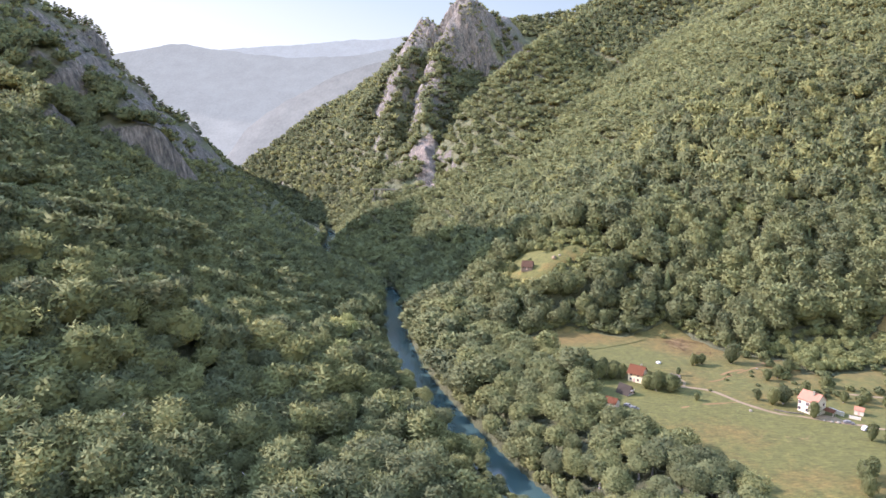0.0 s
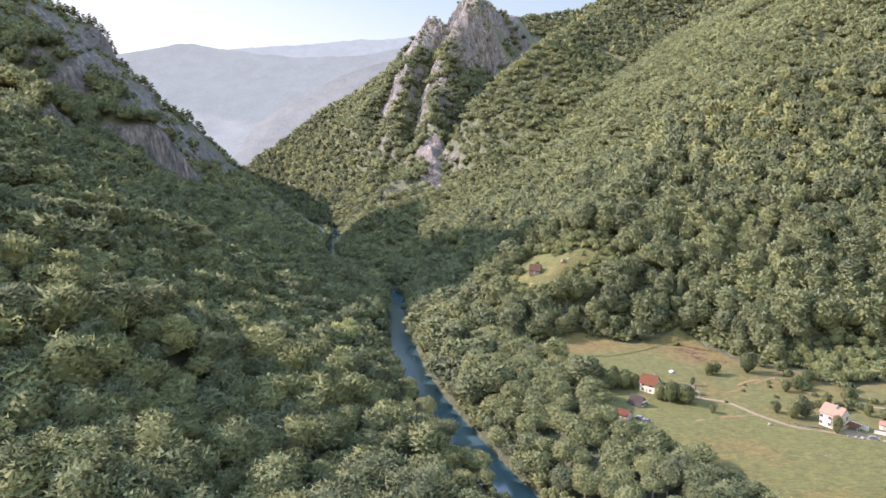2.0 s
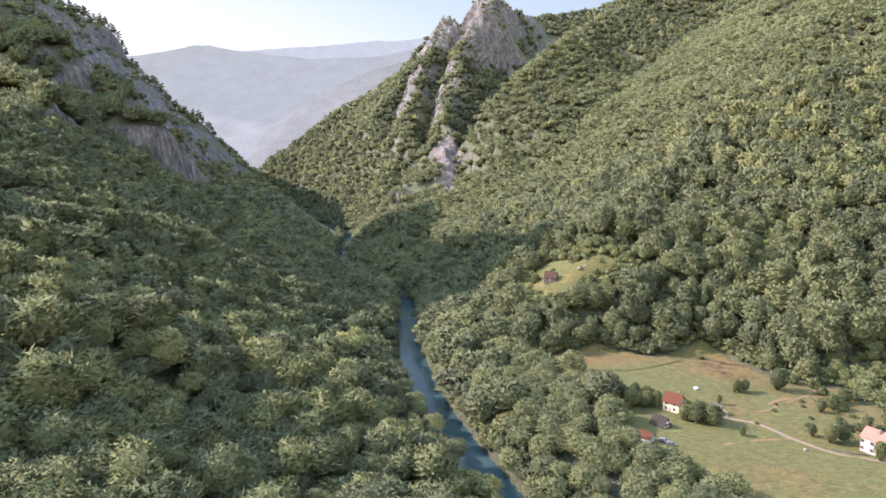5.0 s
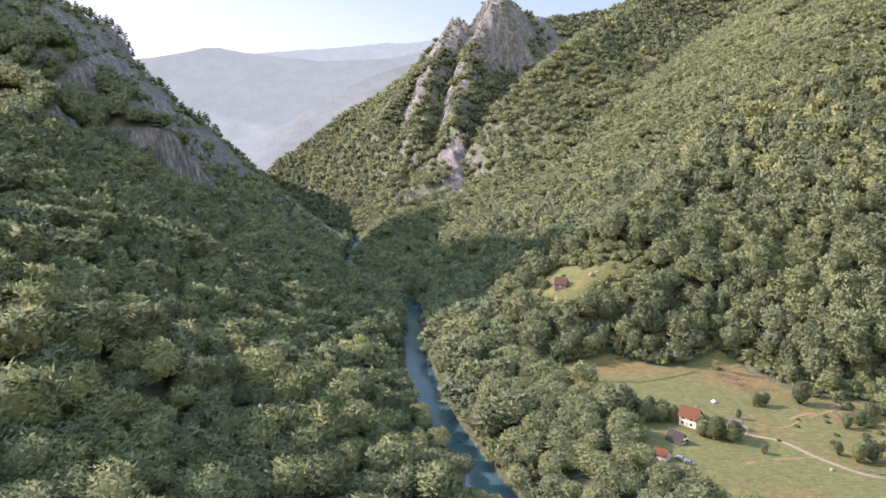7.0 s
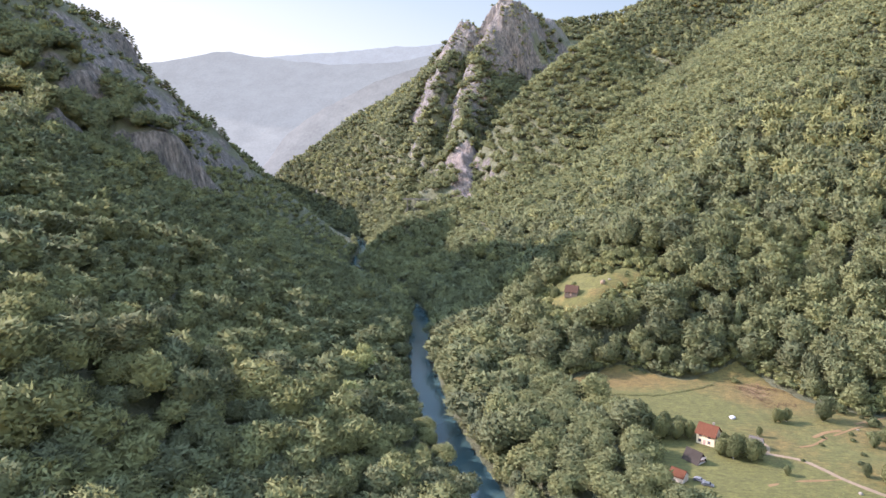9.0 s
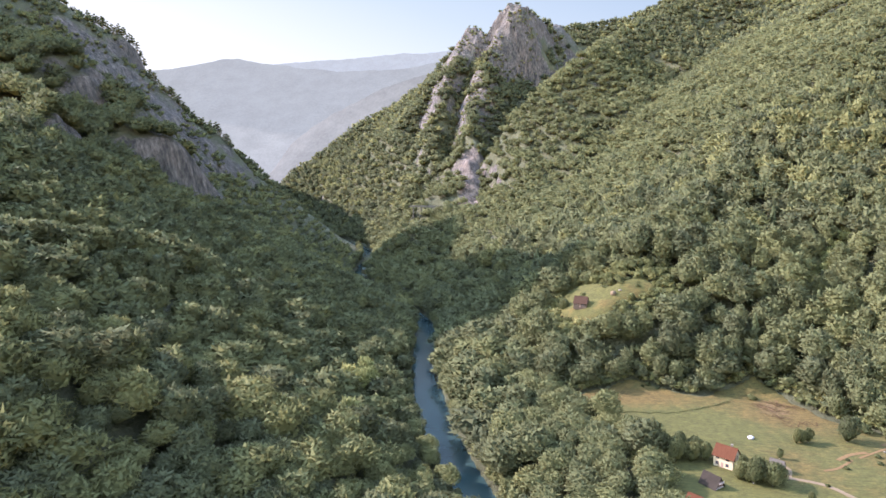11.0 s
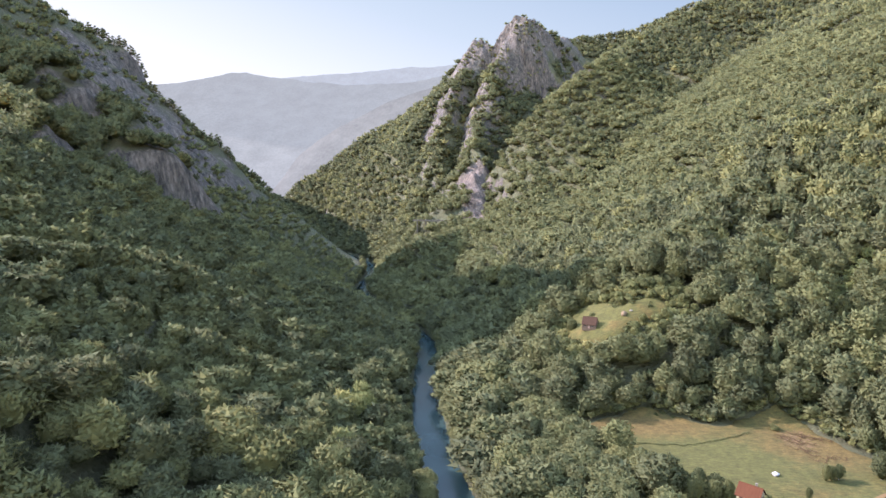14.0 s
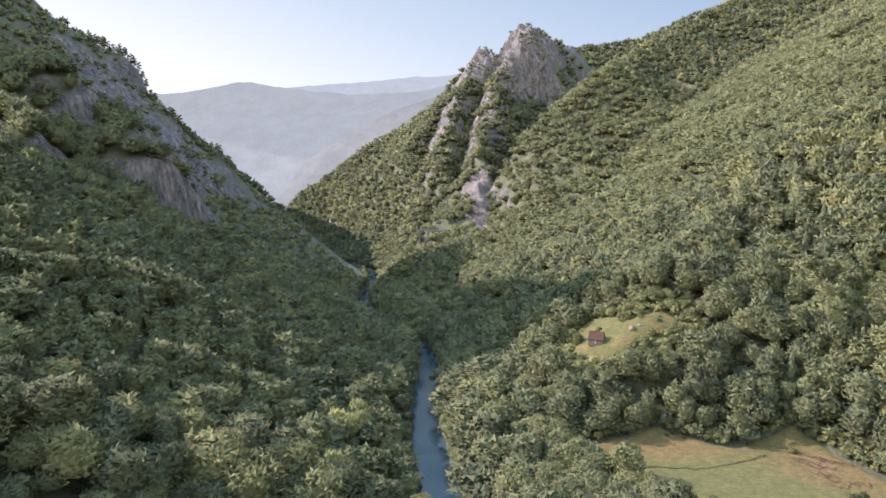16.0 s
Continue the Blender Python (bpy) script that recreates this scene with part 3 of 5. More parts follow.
def wooded(x, y):
    """Where trees stand: on the land, off the water, the fields and the bare rock."""
    d, side, _ = line_distance(x, y, RIVER_LINE)
    ok = d > RIVER_HALF + 0.4
    for poly in OPEN:
        wx, wy = 2.5 * value_noise(x, y, 10, 71), 2.5 * value_noise(x, y, 10, 73)
        ok &= ~inside(x + wx, y + wy, poly)
    ok &= ~inside(x, y, THICKET) & ~inside(x, y, SHRUBS)
    for cx_, cy_, wide in ((484, 1174, 24), (418, 921, 24), (145, 970, 9), (135, 1026, 9)):                # bare outcrops
        ok &= np.hypot((x - cx_) / wide, (y - cy_) / (0.58 * wide)) > 1
    s = steep(x, y)
    ok &= ~((x > -106) & (x < -10) & (y > np.where(x > -64, 867, 874)) & (y < 889))     # the viaduct stands clear
    ok &= ~((line_distance(x, y, PEAK[:5])[0] < 11) & (y < 1030))
    ok &= ~((x > -70) & (x < 112) & (y > 1240) & (y < 1400) & (height(x, y) > 325))
    return ok & (s + 0.6 * value_noise(x, y, 16, 75, 3) + 0.95 * craggy(x, y) < np.where((x < -150) & (y < 900), 1.42, 2.15))


def by_the_water(x, y):
    """Trees on the near bank stay low."""
    d, side, _ = line_distance(x, y, RIVER_LINE)
    return np.where((side < 0) & (y < 440), np.clip(0.54 + 0.46 * (d - 11) / 32, 0.54, 1), 1.0)


def forest(name, px, py, shapes, low, high, mat, label, seed):
    """One joined wood of many trees, each of another size, turn and tone."""
    r = np.random.default_rng(seed)
    pz = height(px, py)
    n = len(px)
    size = (low + (high - low) * r.random(n) ** (1.5 if name in ("near_wood", "valley_wood") else 1.0)) * (1 + 0.26 * value_noise(px, py, 46, 81))
    edge = np.min([line_distance(px, py, poly + poly[:1])[0] for poly in OPEN], axis=0) if name == "slope_wood" else np.full(n, 99.0)
    size = size * np.clip(0.72 + 0.28 * edge / 16, 0.72, 1)
    if name in ("near_wood", "valley_wood", "bank_wood"):
        size = size * by_the_water(px, py)
    girth, turn, tone, kind = size * r.uniform(0.85, 1.25, n) * (1.5 if name == "terrace_wood" else 1.4 if name in ("near_wood", "valley_wood", "canyon_wood") else 1.15), r.uniform(0, 6.283, n), r.random(n), r.integers(0, len(shapes), n)
    tone = np.clip((0.40 if "far" in name else 0.55) * tone + 0.25 + 0.25 * value_noise(px, py, 70, 83), 0, 0.999)
    vs, fs, ts, ns, base = [], [], [], [], 0
    for k, (v, f, nrm) in enumerate(shapes):
        m = np.where(kind == k)[0]
        if not len(m):
            continue
        c, s = np.cos(turn[m])[:, None], np.sin(turn[m])[:, None]
        x = (v[None, :, 0] * c - v[None, :, 1] * s) * girth[m, None] + px[m, None]
        y = (v[None, :, 0] * s + v[None, :, 1] * c) * girth[m, None] + py[m, None]
        z = v[None, :, 2] * size[m, None] + pz[m, None] - (0.2 if name == "bank_wood" else 0.12) * size[m, None]
        vs.append(np.stack([x, y, z], -1).reshape(-1, 3))
        nx, ny = nrm[None, :, 0] * c - nrm[None, :, 1] * s, nrm[None, :, 0] * s + nrm[None, :, 1] * c
        ns.append(np.stack([nx, ny, nrm[None, :, 2] + 0 * nx], -1).reshape(-1, 3))
        fs.append((f[None] + (base + np.arange(len(m)) * len(v))[:, None, None]).reshape(-1, 3))
        ts.append(np.repeat(tone[m], len(v)))
        base += len(m) * len(v)
    vs, fs, ts = np.vstack(vs), np.vstack(fs), np.concatenate(ts)
    me = bpy.data.meshes.new(name)
    me.vertices.add(len(vs))
    me.vertices.foreach_set("co", vs.astype(np.float32).ravel())
    me.loops.add(3 * len(fs))
    me.loops.foreach_set("vertex_index", fs.astype(np.int32).ravel())
    me.polygons.add(len(fs))
    me.polygons.foreach_set("loop_start", np.arange(0, 3 * len(fs), 3, dtype=np.int32))
    me.update(calc_edges=True)
    me.polygons.foreach_set("use_smooth", [True] * len(fs))
    me.normals_split_custom_set_from_vertices(np.vstack(ns))
    me.attributes.new("tone", "FLOAT", "POINT").data.foreach_set("value", ts.astype(np.float32))
    me.materials.append(mat)
    return tagged(new(name, me), label, "forest", kind="stuff")


NEAR_CROWNS = [crown_shape(100 + k, 20 + k, 1900, 0.039, ICO2, 0.95 + 0.1 * (k % 3), 0.92 + 0.06 * (k % 4), 0.34) for k in range(6)]
CLOSE_CROWNS = [crown_shape(150 + k, 18 + k, 1150, 0.051, ICO1, 0.95 + 0.1 * (k % 3), 0.92 + 0.06 * (k % 4), 0.33) for k in range(6)]
MID_CROWNS = [crown_shape(200 + k, 15 + k, 520, 0.076, ICO1, 0.98 + 0.08 * (k % 3), 0.92 + 0.06 * (k % 4)) for k in range(6)]
SLOPE_CROWNS = [crown_shape(220 + k, 18 + k, 820, 0.058, ICO1, 0.86 + 0.06 * (k % 3), 1.0 + 0.06 * (k % 4), 0.38) for k in range(6)]
TINY_CROWNS = [crown_shape(350 + k, 5, 30, 0.25, ICO0, 1.62) for k in range(4)]
FAR_CROWNS = [crown_shape(300 + k, 7, 92, 0.150, ICO0, 1.5) for k in range(5)]
BROAD_CROWNS = [crown_shape(250 + k, 13, 250, 0.100, ICO0, 1.12, 0.95 + 0.05 * k, 0.38) for k in range(4)]
CONIFERS = [conifer_shape(400 + k, 13, 9) for k in range(4)]

# Every standing place, the nearest to the flight first in detail.
lx, ly = scatter(9.4, -520, 120, 110, 640, 7)
hx, hy = scatter(11.2, -60, 600, 110, 660, 9)
lower = lambda x, y: line_distance(x, y, RIVER_LINE)[1] * (line_distance(x, y, RIVER_LINE)[0] > 62) <= 0
ok = wooded(lx, ly) & lower(lx, ly)
hok = wooded(hx, hy) & ~lower(hx, hy)
px, py = np.concatenate([lx[ok], hx[hok]]), np.concatenate([ly[ok], hy[hok]])
upslope = np.concatenate([np.zeros(ok.sum(), bool), np.ones(hok.sum(), bool)])
near = np.where(px < 45, np.hypot(px + 10, py - 40), np.hypot(px - 40, py - 60))
in_view = np.abs(px + 0.06 * py) < 0.78 * py + 60
px, py, near, upslope = px[in_view], py[in_view], near[in_view], upslope[in_view]
pick = np.random.default_rng(3).random(len(px))
spire = (pick < 0.05) & (px > 40) & upslope & (py > 410)
bx, by, bd, bu = px[~spire], py[~spire], near[~spire], upslope[~spire]
order = np.argsort(bd)
rest = order[300:]
single, close = order[:300], rest[(bd[rest] < 300)]
middle, high = rest[(bd[rest] >= 300) & ~bu[rest]], rest[(bd[rest] >= 300) & bu[rest]]

trunk_mesh = mesh_of("trunk", *trunk_shape(), M["bark"], True)
crown_meshes = [crown_mesh("crown", sh, M["leaf"]) for sh in NEAR_CROWNS]
rng = np.random.default_rng(17)
heights = height(bx[single], by[single])
edges = line_distance(bx[single], by[single], MEADOW + MEADOW[:1])[0]
low = by_the_water(bx[single], by[single])
for k, (x, y, z) in enumerate(zip(bx[single], by[single], heights)):
    s = 11.5 + 13.5 * rng.random() ** 1.5 if x < 25 else rng.uniform(10.0, 14.0) * min(1.0, 0.8 + edges[k] / 40)
    s, g = s * low[k], 1.42 if x < 25 else 1.45
    tree = new("broadleaf_tree")
    tree.matrix_world = Matrix.LocRotScale((x, y, z), Euler((0, 0, rng.uniform(0, 6.28))), (s * g * rng.uniform(0.92, 1.2), s * g, s))
    for data in (trunk_mesh, crown_meshes[k % 6]):
        new(data.name, data).parent = tree
    tagged(tree, "full-crowned green beech tree standing in dense forest", "tree", "trees of the near wood")

low_right = (bx > 25) & ~bu & (by < 480)
forest("terrace_wood", bx[rest][low_right[rest]], by[rest][low_right[rest]], CLOSE_CROWNS[3:], 10.5, 14.5, M["leaf"], "sunlit beech wood on the low river terrace", 28)
close, middle = close[~low_right[close]], middle[~low_right[middle]]
forest("near_wood", bx[close], by[close], CLOSE_CROWNS[:4], 11.5, 25.0, M["leaf"], "dense sunlit beech wood on the slope", 21)
deep = middle[bd[middle] > 430]
middle = middle[bd[middle] <= 430]
forest("valley_wood", bx[middle], by[middle], MID_CROWNS, 11.5, 23.5, M["leaf"], "dense green beech wood along the river", 22)
forest("canyon_wood", bx[deep], by[deep], BROAD_CROWNS, 13.5, 19.0, M["leaf"], "dense beech wood deeper in the shaded canyon", 39)
upper = high[bd[high] > 470]
high = high[bd[high] <= 470]
forest("slope_wood", bx[high], by[high], SLOPE_CROWNS, 18.0, 27.0, M["leaf"], "tall green beech wood on the mountainside", 26)
forest("upper_wood", bx[upper], by[upper], BROAD_CROWNS, 16.0, 24.0, M["leaf"], "green beech wood high on the mountainside", 25)
ux, uy = scatter(7.5, 0, 300, 330, 530, 37)
uok = wooded(ux, uy) & (line_distance(ux, uy, RIVER_LINE)[0] > 30)
forest("young_wood", ux[uok], uy[uok], FAR_CROWNS, 6.0, 11.0, M["leaf"], "young beeches filling the lower slope", 38)
forest("conifers", px[spire], py[spire], CONIFERS, 15, 24, M["needle"], "dark spruces scattered in the beech wood", 23)

px, py = scatter(9.7, -760, 900, 640, 1720, 8)
_, bank, _ = line_distance(px, py, RIVER_LINE)
hidden = (bank < 0) & (((py > 905) & (py < 1090)) | (py > 1260)) | ((py > 1425) & (py < 1560) & (px > 70))
crest = (px < -300) & (px > -530) & (np.abs(py - 842) < 34) & (value_noise(px, py, 11, 87) < 0.0)
ok = (np.abs(px + 0.06 * py) < 0.80 * py) & ~hidden & ~crest & wooded(px, py)
shade_half = ok & (py < 1080) & (bank < 0)
near_half = ok & (py < 1080) & (bank > 0)
forest("far_wood", px[near_half], py[near_half], FAR_CROWNS, 10.5, 15, M["leaf"], "far wooded mountainside", 24)
forest("crag_wood", px[shade_half], py[shade_half], TINY_CROWNS, 6.0, 9.5, M["leaf"], "wood on the shaded crag side", 40)
extra_x, extra_y = scatter(11.0, -460, 40, 1000, 1470, 12)
extra = wooded(extra_x, extra_y) & (steep(extra_x, extra_y) > 0.7) & (line_distance(extra_x, extra_y, RIVER_LINE)[1] > 0)
back_x, back_y = scatter(11.0, -620, -200, 1470, 1900, 13)
back = wooded(back_x, back_y) & (line_distance(back_x, back_y, RIVER_LINE)[1] > 0)
extra_x, extra_y, extra = np.concatenate([extra_x, back_x]), np.concatenate([extra_y, back_y]), np.concatenate([extra, back])
far_half = ok & (py >= 1080)
forest("farthest_wood", np.concatenate([px[far_half], extra_x[extra]]), np.concatenate([py[far_half], extra_y[extra]]), TINY_CROWNS, 9.5, 14, M["leaf"],
       "wooded slope below the rocky peak", 30)
rx, ry = scatter(6.5, -170, 150, 900, 1420, 14)
rok = (craggy(rx, ry) > 0.25) & (value_noise(rx, ry, 20, 89, 3) > -0.05) & (line_distance(rx, ry, PEAK[:4])[0] > 15)
lx2, ly2 = scatter(7.0, -480, -280, 720, 830, 15)
lok = (craggy(lx2, ly2) > 0.25) & (value_noise(lx2, ly2, 18, 90, 3) > 0.0)
forest("rock_bushes", np.concatenate([rx[rok], lx2[lok]]), np.concatenate([ry[rok], ly2[lok]]), TINY_CROWNS, 2.5, 6.0, M["shrub"], "bushes clinging to the limestone crags", 31)

# the leaning fringe along both banks
seg = RIVER_LINE[(RIVER_LINE[:, 1] > 150) & (RIVER_LINE[:, 1] < 1010)]
t_at = np.arange(0, len(seg) - 1, 0.42)
cx, cy = np.interp(t_at, range(len(seg)), seg[:, 0]), np.interp(t_at, range(len(seg)), seg[:, 1])
dx, dy = np.gradient(cx), np.gradient(cy)
ln = np.hypot(dx, dy)
frng = np.random.default_rng(29)
ex, ey = [], []
for s in (-1, 1):
    o = s * (RIVER_HALF + frng.uniform(0.0, 3.2, len(cx)))
    ex.append(cx + dy / ln * o), ey.append(cy - dx / ln * o)
ex, ey = np.concatenate(ex), np.concatenate(ey)
forest("bank_wood", ex, ey, MID_CROWNS, 7.5, 12.5, M["leaf"], "leafy trees leaning over the river banks", 27)

# young bright trees on the strip of pasture
gx_, gy_ = scatter(5.0, 185, 255, 440, 510, 35)
gok = inside(gx_, gy_, BRIGHT)
forest("bright_grove", gx_[gok], gy_[gok], MID_CROWNS, 7.0, 11.0, M["pale_leaf"], "bright young trees among the dark beeches", 36)

# the thicket between the meadow and the mountain wood
tx, ty = scatter(4.6, 180, 350, 318, 380, 45)
tok = inside(tx, ty, THICKET) & (value_noise(tx, ty, 13, 46) > -0.45)
sx, sy = scatter(4.8, 30, 130, 416, 490, 48)
sok = inside(sx, sy, SHRUBS) & ~inside(sx, sy, CLEARING) & (value_noise(sx, sy, 12, 49) > -0.5) & (line_distance(sx, sy, RIVER_LINE)[0] > 20)
forest("thicket", np.concatenate([tx[tok], sx[sok]]), np.concatenate([ty[tok], sy[sok]]), MID_CROWNS, 4.0, 10.0, M["shrub"], "bright green thickets of young trees round the fields", 47)

# bushes along the wood's edge
mx, my = scatter(3.6, 20, 350, 170, 500, 33)
rim = np.zeros(len(mx), bool)
for poly in OPEN:
    rim |= (line_distance(mx, my, poly + poly[:1])[0] < 10) & ~inside(mx, my, poly)
rim &= (my > 285) | (mx < 112)
rim &= line_distance(mx, my, RIVER_LINE)[0] > 20
forest("edge_scrub", mx[rim], my[rim], FAR_CROWNS[:3], 3.0, 7.0, M["shrub"], "bushes and young trees along the edge of the wood", 34)

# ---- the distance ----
# Aerial haze painted as glowing emission colour on the far slopes, over dark woods.
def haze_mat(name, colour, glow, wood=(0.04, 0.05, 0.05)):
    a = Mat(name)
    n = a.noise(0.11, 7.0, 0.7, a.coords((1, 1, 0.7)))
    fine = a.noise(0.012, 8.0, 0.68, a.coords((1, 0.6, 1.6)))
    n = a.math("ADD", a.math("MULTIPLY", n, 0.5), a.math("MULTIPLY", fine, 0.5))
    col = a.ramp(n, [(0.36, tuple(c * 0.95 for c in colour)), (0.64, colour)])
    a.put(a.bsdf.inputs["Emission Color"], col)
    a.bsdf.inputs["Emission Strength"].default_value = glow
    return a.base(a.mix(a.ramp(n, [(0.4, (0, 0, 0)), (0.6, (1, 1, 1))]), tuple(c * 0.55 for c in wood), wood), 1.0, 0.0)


def far_ridge(name, crest, run, mat, seed):
    """A far mountain chain: a crest with woods' small teeth on it, sloping down towards the valley."""
    c = np.array(crest, float)
    fx = np.arange(c[0, 0], c[-1, 0], 14.0)
    top = np.interp(fx, c[:, 0], c[:, 2]) + 10 * value_noise(fx, 0 * fx, 160, seed) + 4 * value_noise(fx, 0 * fx, 30, seed + 1)
    back = np.interp(fx, c[:, 0], c[:, 1])
    rows = np.linspace(0, 1, 26)
    verts, nx = [], len(fx)
    for q in rows:
        y = back - run * q + 40 * q * value_noise(fx, 0 * fx + q * 900, 400, seed + 2)
        z = top * (1 - q) ** 1.15 + 45 * math.sin(math.pi * q) * value_noise(fx, 0 * fx + q * 900, 420, seed + 3)
        verts += list(zip(fx, y, z - 20 * q))
    faces = [(r * nx + k, r * nx + k + 1, (r + 1) * nx + k + 1, (r + 1) * nx + k) for r in range(25) for k in range(nx - 1)]
    me = mesh_of(name, verts, faces, mat, True)
    return tagged(new(name, me), "hazy far mountain chain under pale morning sky", "mountains", kind="structure")


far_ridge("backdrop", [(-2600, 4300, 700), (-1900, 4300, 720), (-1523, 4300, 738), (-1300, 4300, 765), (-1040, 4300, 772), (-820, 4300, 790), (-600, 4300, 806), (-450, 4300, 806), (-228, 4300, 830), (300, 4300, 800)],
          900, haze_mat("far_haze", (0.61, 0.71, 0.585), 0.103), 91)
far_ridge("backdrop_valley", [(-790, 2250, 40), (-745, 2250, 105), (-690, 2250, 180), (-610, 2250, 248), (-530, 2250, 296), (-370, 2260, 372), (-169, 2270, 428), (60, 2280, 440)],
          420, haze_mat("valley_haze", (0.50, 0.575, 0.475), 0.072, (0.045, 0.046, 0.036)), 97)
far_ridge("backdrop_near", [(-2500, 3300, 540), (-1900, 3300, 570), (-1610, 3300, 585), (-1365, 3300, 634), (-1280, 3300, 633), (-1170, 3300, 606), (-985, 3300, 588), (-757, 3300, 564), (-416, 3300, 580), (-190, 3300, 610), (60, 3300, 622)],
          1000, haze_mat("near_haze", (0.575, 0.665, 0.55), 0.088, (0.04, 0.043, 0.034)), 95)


def sky_mat():
    """Pale morning sky: whitish at the skyline and towards the sun, light blue above."""
    a = Mat("pale_sky")
    pos = a.t.nodes.new("ShaderNodeSeparateXYZ")
    a.put(pos.inputs[0], a.coords())
    up = a.math("MULTIPLY", pos.outputs[2], 1 / 2000.0)
    sunward = a.math("MULTIPLY", a.math("ADD", pos.outputs[0], 2600.0), 1 / 3400.0)
    blue = a.math("ADD", a.math("MULTIPLY", up, 0.75), a.math("MULTIPLY", sunward, 0.42))
    col = a.ramp(blue, [(0.10, (1.30, 1.42, 1.12)), (0.40, (0.99, 1.16, 0.96)), (0.70, (0.65, 0.87, 0.77)), (1.0, (0.43, 0.65, 0.65))])
    a.put(a.bsdf.inputs["Emission Color"], col)
    a.bsdf.inputs["Emission Strength"].default_value = 0.127
    return a.base((0.0, 0.0, 0.0), 1.0, 0.0)


def sky_backdrop(radius=4850.0):
    """The plain morning sky behind the farthest mountains."""
    turn = np.radians(np.linspace(-48, 50, 50))
    verts = [(radius * math.sin(a), radius * math.cos(a), z) for z in (-60.0, 700.0, 1500.0, 2600.0) for a in turn]
    n = len(turn)
    faces = [(r * n + k, r * n + k + 1, (r + 1) * n + k + 1, (r + 1) * n + k) for r in range(3) for k in range(n - 1)]
    return tagged(new("backdrop_sky", mesh_of("backdrop_sky", verts, faces, sky_mat(), True)), "pale blue morning sky behind the mountains", "sky", kind="structure")


sky_backdrop()


# ---- buildings and small things ----
def part(name, bm, material, parent, label=""):
    me = bpy.data.meshes.new(name)
    bm.normal_update()
    bm.to_mesh(me)
    bm.free()
    me.materials.append(material)
    ob = new(name, me)
    ob.parent = parent
    return tagged(ob, label)


def thing(name, x, y, turn, label, category, group="", z=None):
    ob = new(name)
    lift = 0.2 + 0.7 * min(1.0, float(steep(np.array([x]), np.array([y]))[0]))
    ob.matrix_world = pose(x, y, max(one(x, y), one(x + 2, y + 2)) + lift if z is None else z, 0, 0, turn)
    return tagged(ob, label, category, group)


def box(bm, x0, x1, y0, y1, z0, z1):
    v = [bm.verts.new((x, y, z)) for z in (z0, z1) for x, y in ((x0, y0), (x1, y0), (x1, y1), (x0, y1))]
    for f in ((3, 2, 1, 0), (4, 5, 6, 7), (0, 1, 5, 4), (1, 2, 6, 5), (2, 3, 7, 6), (3, 0, 4, 7)):
        bm.faces.new([v[k] for k in f])
    return v


def bevel(bm, width=0.03):
    bmesh.ops.bevel(bm, geom=list(bm.edges), offset=width, segments=1, affect="EDGES")
    return bm


def slab(corners, thick):
    """A slanting plate from four corners, thickened downwards."""
    bm = bmesh.new()
    c = [Vector(p) for p in corners]
    n = (c[1] - c[0]).cross(c[2] - c[0]).normalized() * thick
    top = [bm.verts.new(p) for p in c]
    low = [bm.verts.new(p - n) for p in c]
    k = len(c)
    bm.faces.new(top)
    bm.faces.new(low[::-1])
    for j in range(k):
        bm.faces.new((low[j], low[(j + 1) % k], top[(j + 1) % k], top[j]))
    return bm


M["plaster"] = plain("cream_plaster", (0.30, 0.245, 0.135), (0.38, 0.315, 0.18), 1.2, 0.9, 0.2)
M["white"] = plain("white_plaster", (0.215, 0.190, 0.125), (0.285, 0.255, 0.175), 1.0, 0.9, 0.2)
M["tile_red"] = plain("red_roof_tiles", (0.050, 0.0195, 0.0085), (0.078, 0.032, 0.015), 2.5, 0.9, 0.04, 0, (6, 1, 1))
M["tile_orange"] = plain("orange_roof_tiles", (0.145, 0.060, 0.030), (0.205, 0.090, 0.046), 2.5, 0.8, 0.3, 0, (6, 1, 1))
M["roof_brown"] = plain("dark_brown_shingles", (0.018, 0.0150, 0.0105), (0.031, 0.026, 0.018), 3.0, 0.95, 0.04)
M["roof_rust"] = plain("rusty_brown_roof", (0.034, 0.0200, 0.0115), (0.052, 0.031, 0.0185), 3.0, 0.95, 0.04)
M["roof_grey"] = plain("weathered_grey_boards", (0.050, 0.044, 0.032), (0.085, 0.075, 0.055), 3.0, 0.95, 0.05, 0, (5, 1, 1))
M["logs"] = plain("weathered_log_wall", (0.052, 0.038, 0.022), (0.092, 0.069, 0.042), 2.0, 0.9, 0.2, 0, (1, 1, 6))
M["wood"] = plain("old_fence_wood", (0.20, 0.16, 0.12), (0.36, 0.30, 0.24), 3.0, 0.9, 0.2)
M["stone"] = plain("grey_limestone", (0.085, 0.076, 0.050), (0.150, 0.134, 0.092), 1.2, 0.95, 0.2)
M["old_stone"] = plain("mossy_old_stone", (0.042, 0.038, 0.026), (0.085, 0.075, 0.052), 1.2, 0.95, 0.05)
M["concrete"] = plain("pale_concrete", (0.19, 0.18, 0.145), (0.28, 0.265, 0.22), 0.8, 0.95, 0.2)
M["dirt"] = plain("pale_dirt_track", (0.092, 0.068, 0.037), (0.142, 0.108, 0.061), 0.7, 0.98, 0.03)
M["soil"] = plain("bare_reddish_soil", (0.082, 0.052, 0.021), (0.128, 0.083, 0.036), 0.8, 0.98, 0.03)
M["furrow"] = plain("dark_turned_soil", (0.036, 0.022, 0.010), (0.060, 0.038, 0.018), 0.8, 0.98, 0.03)
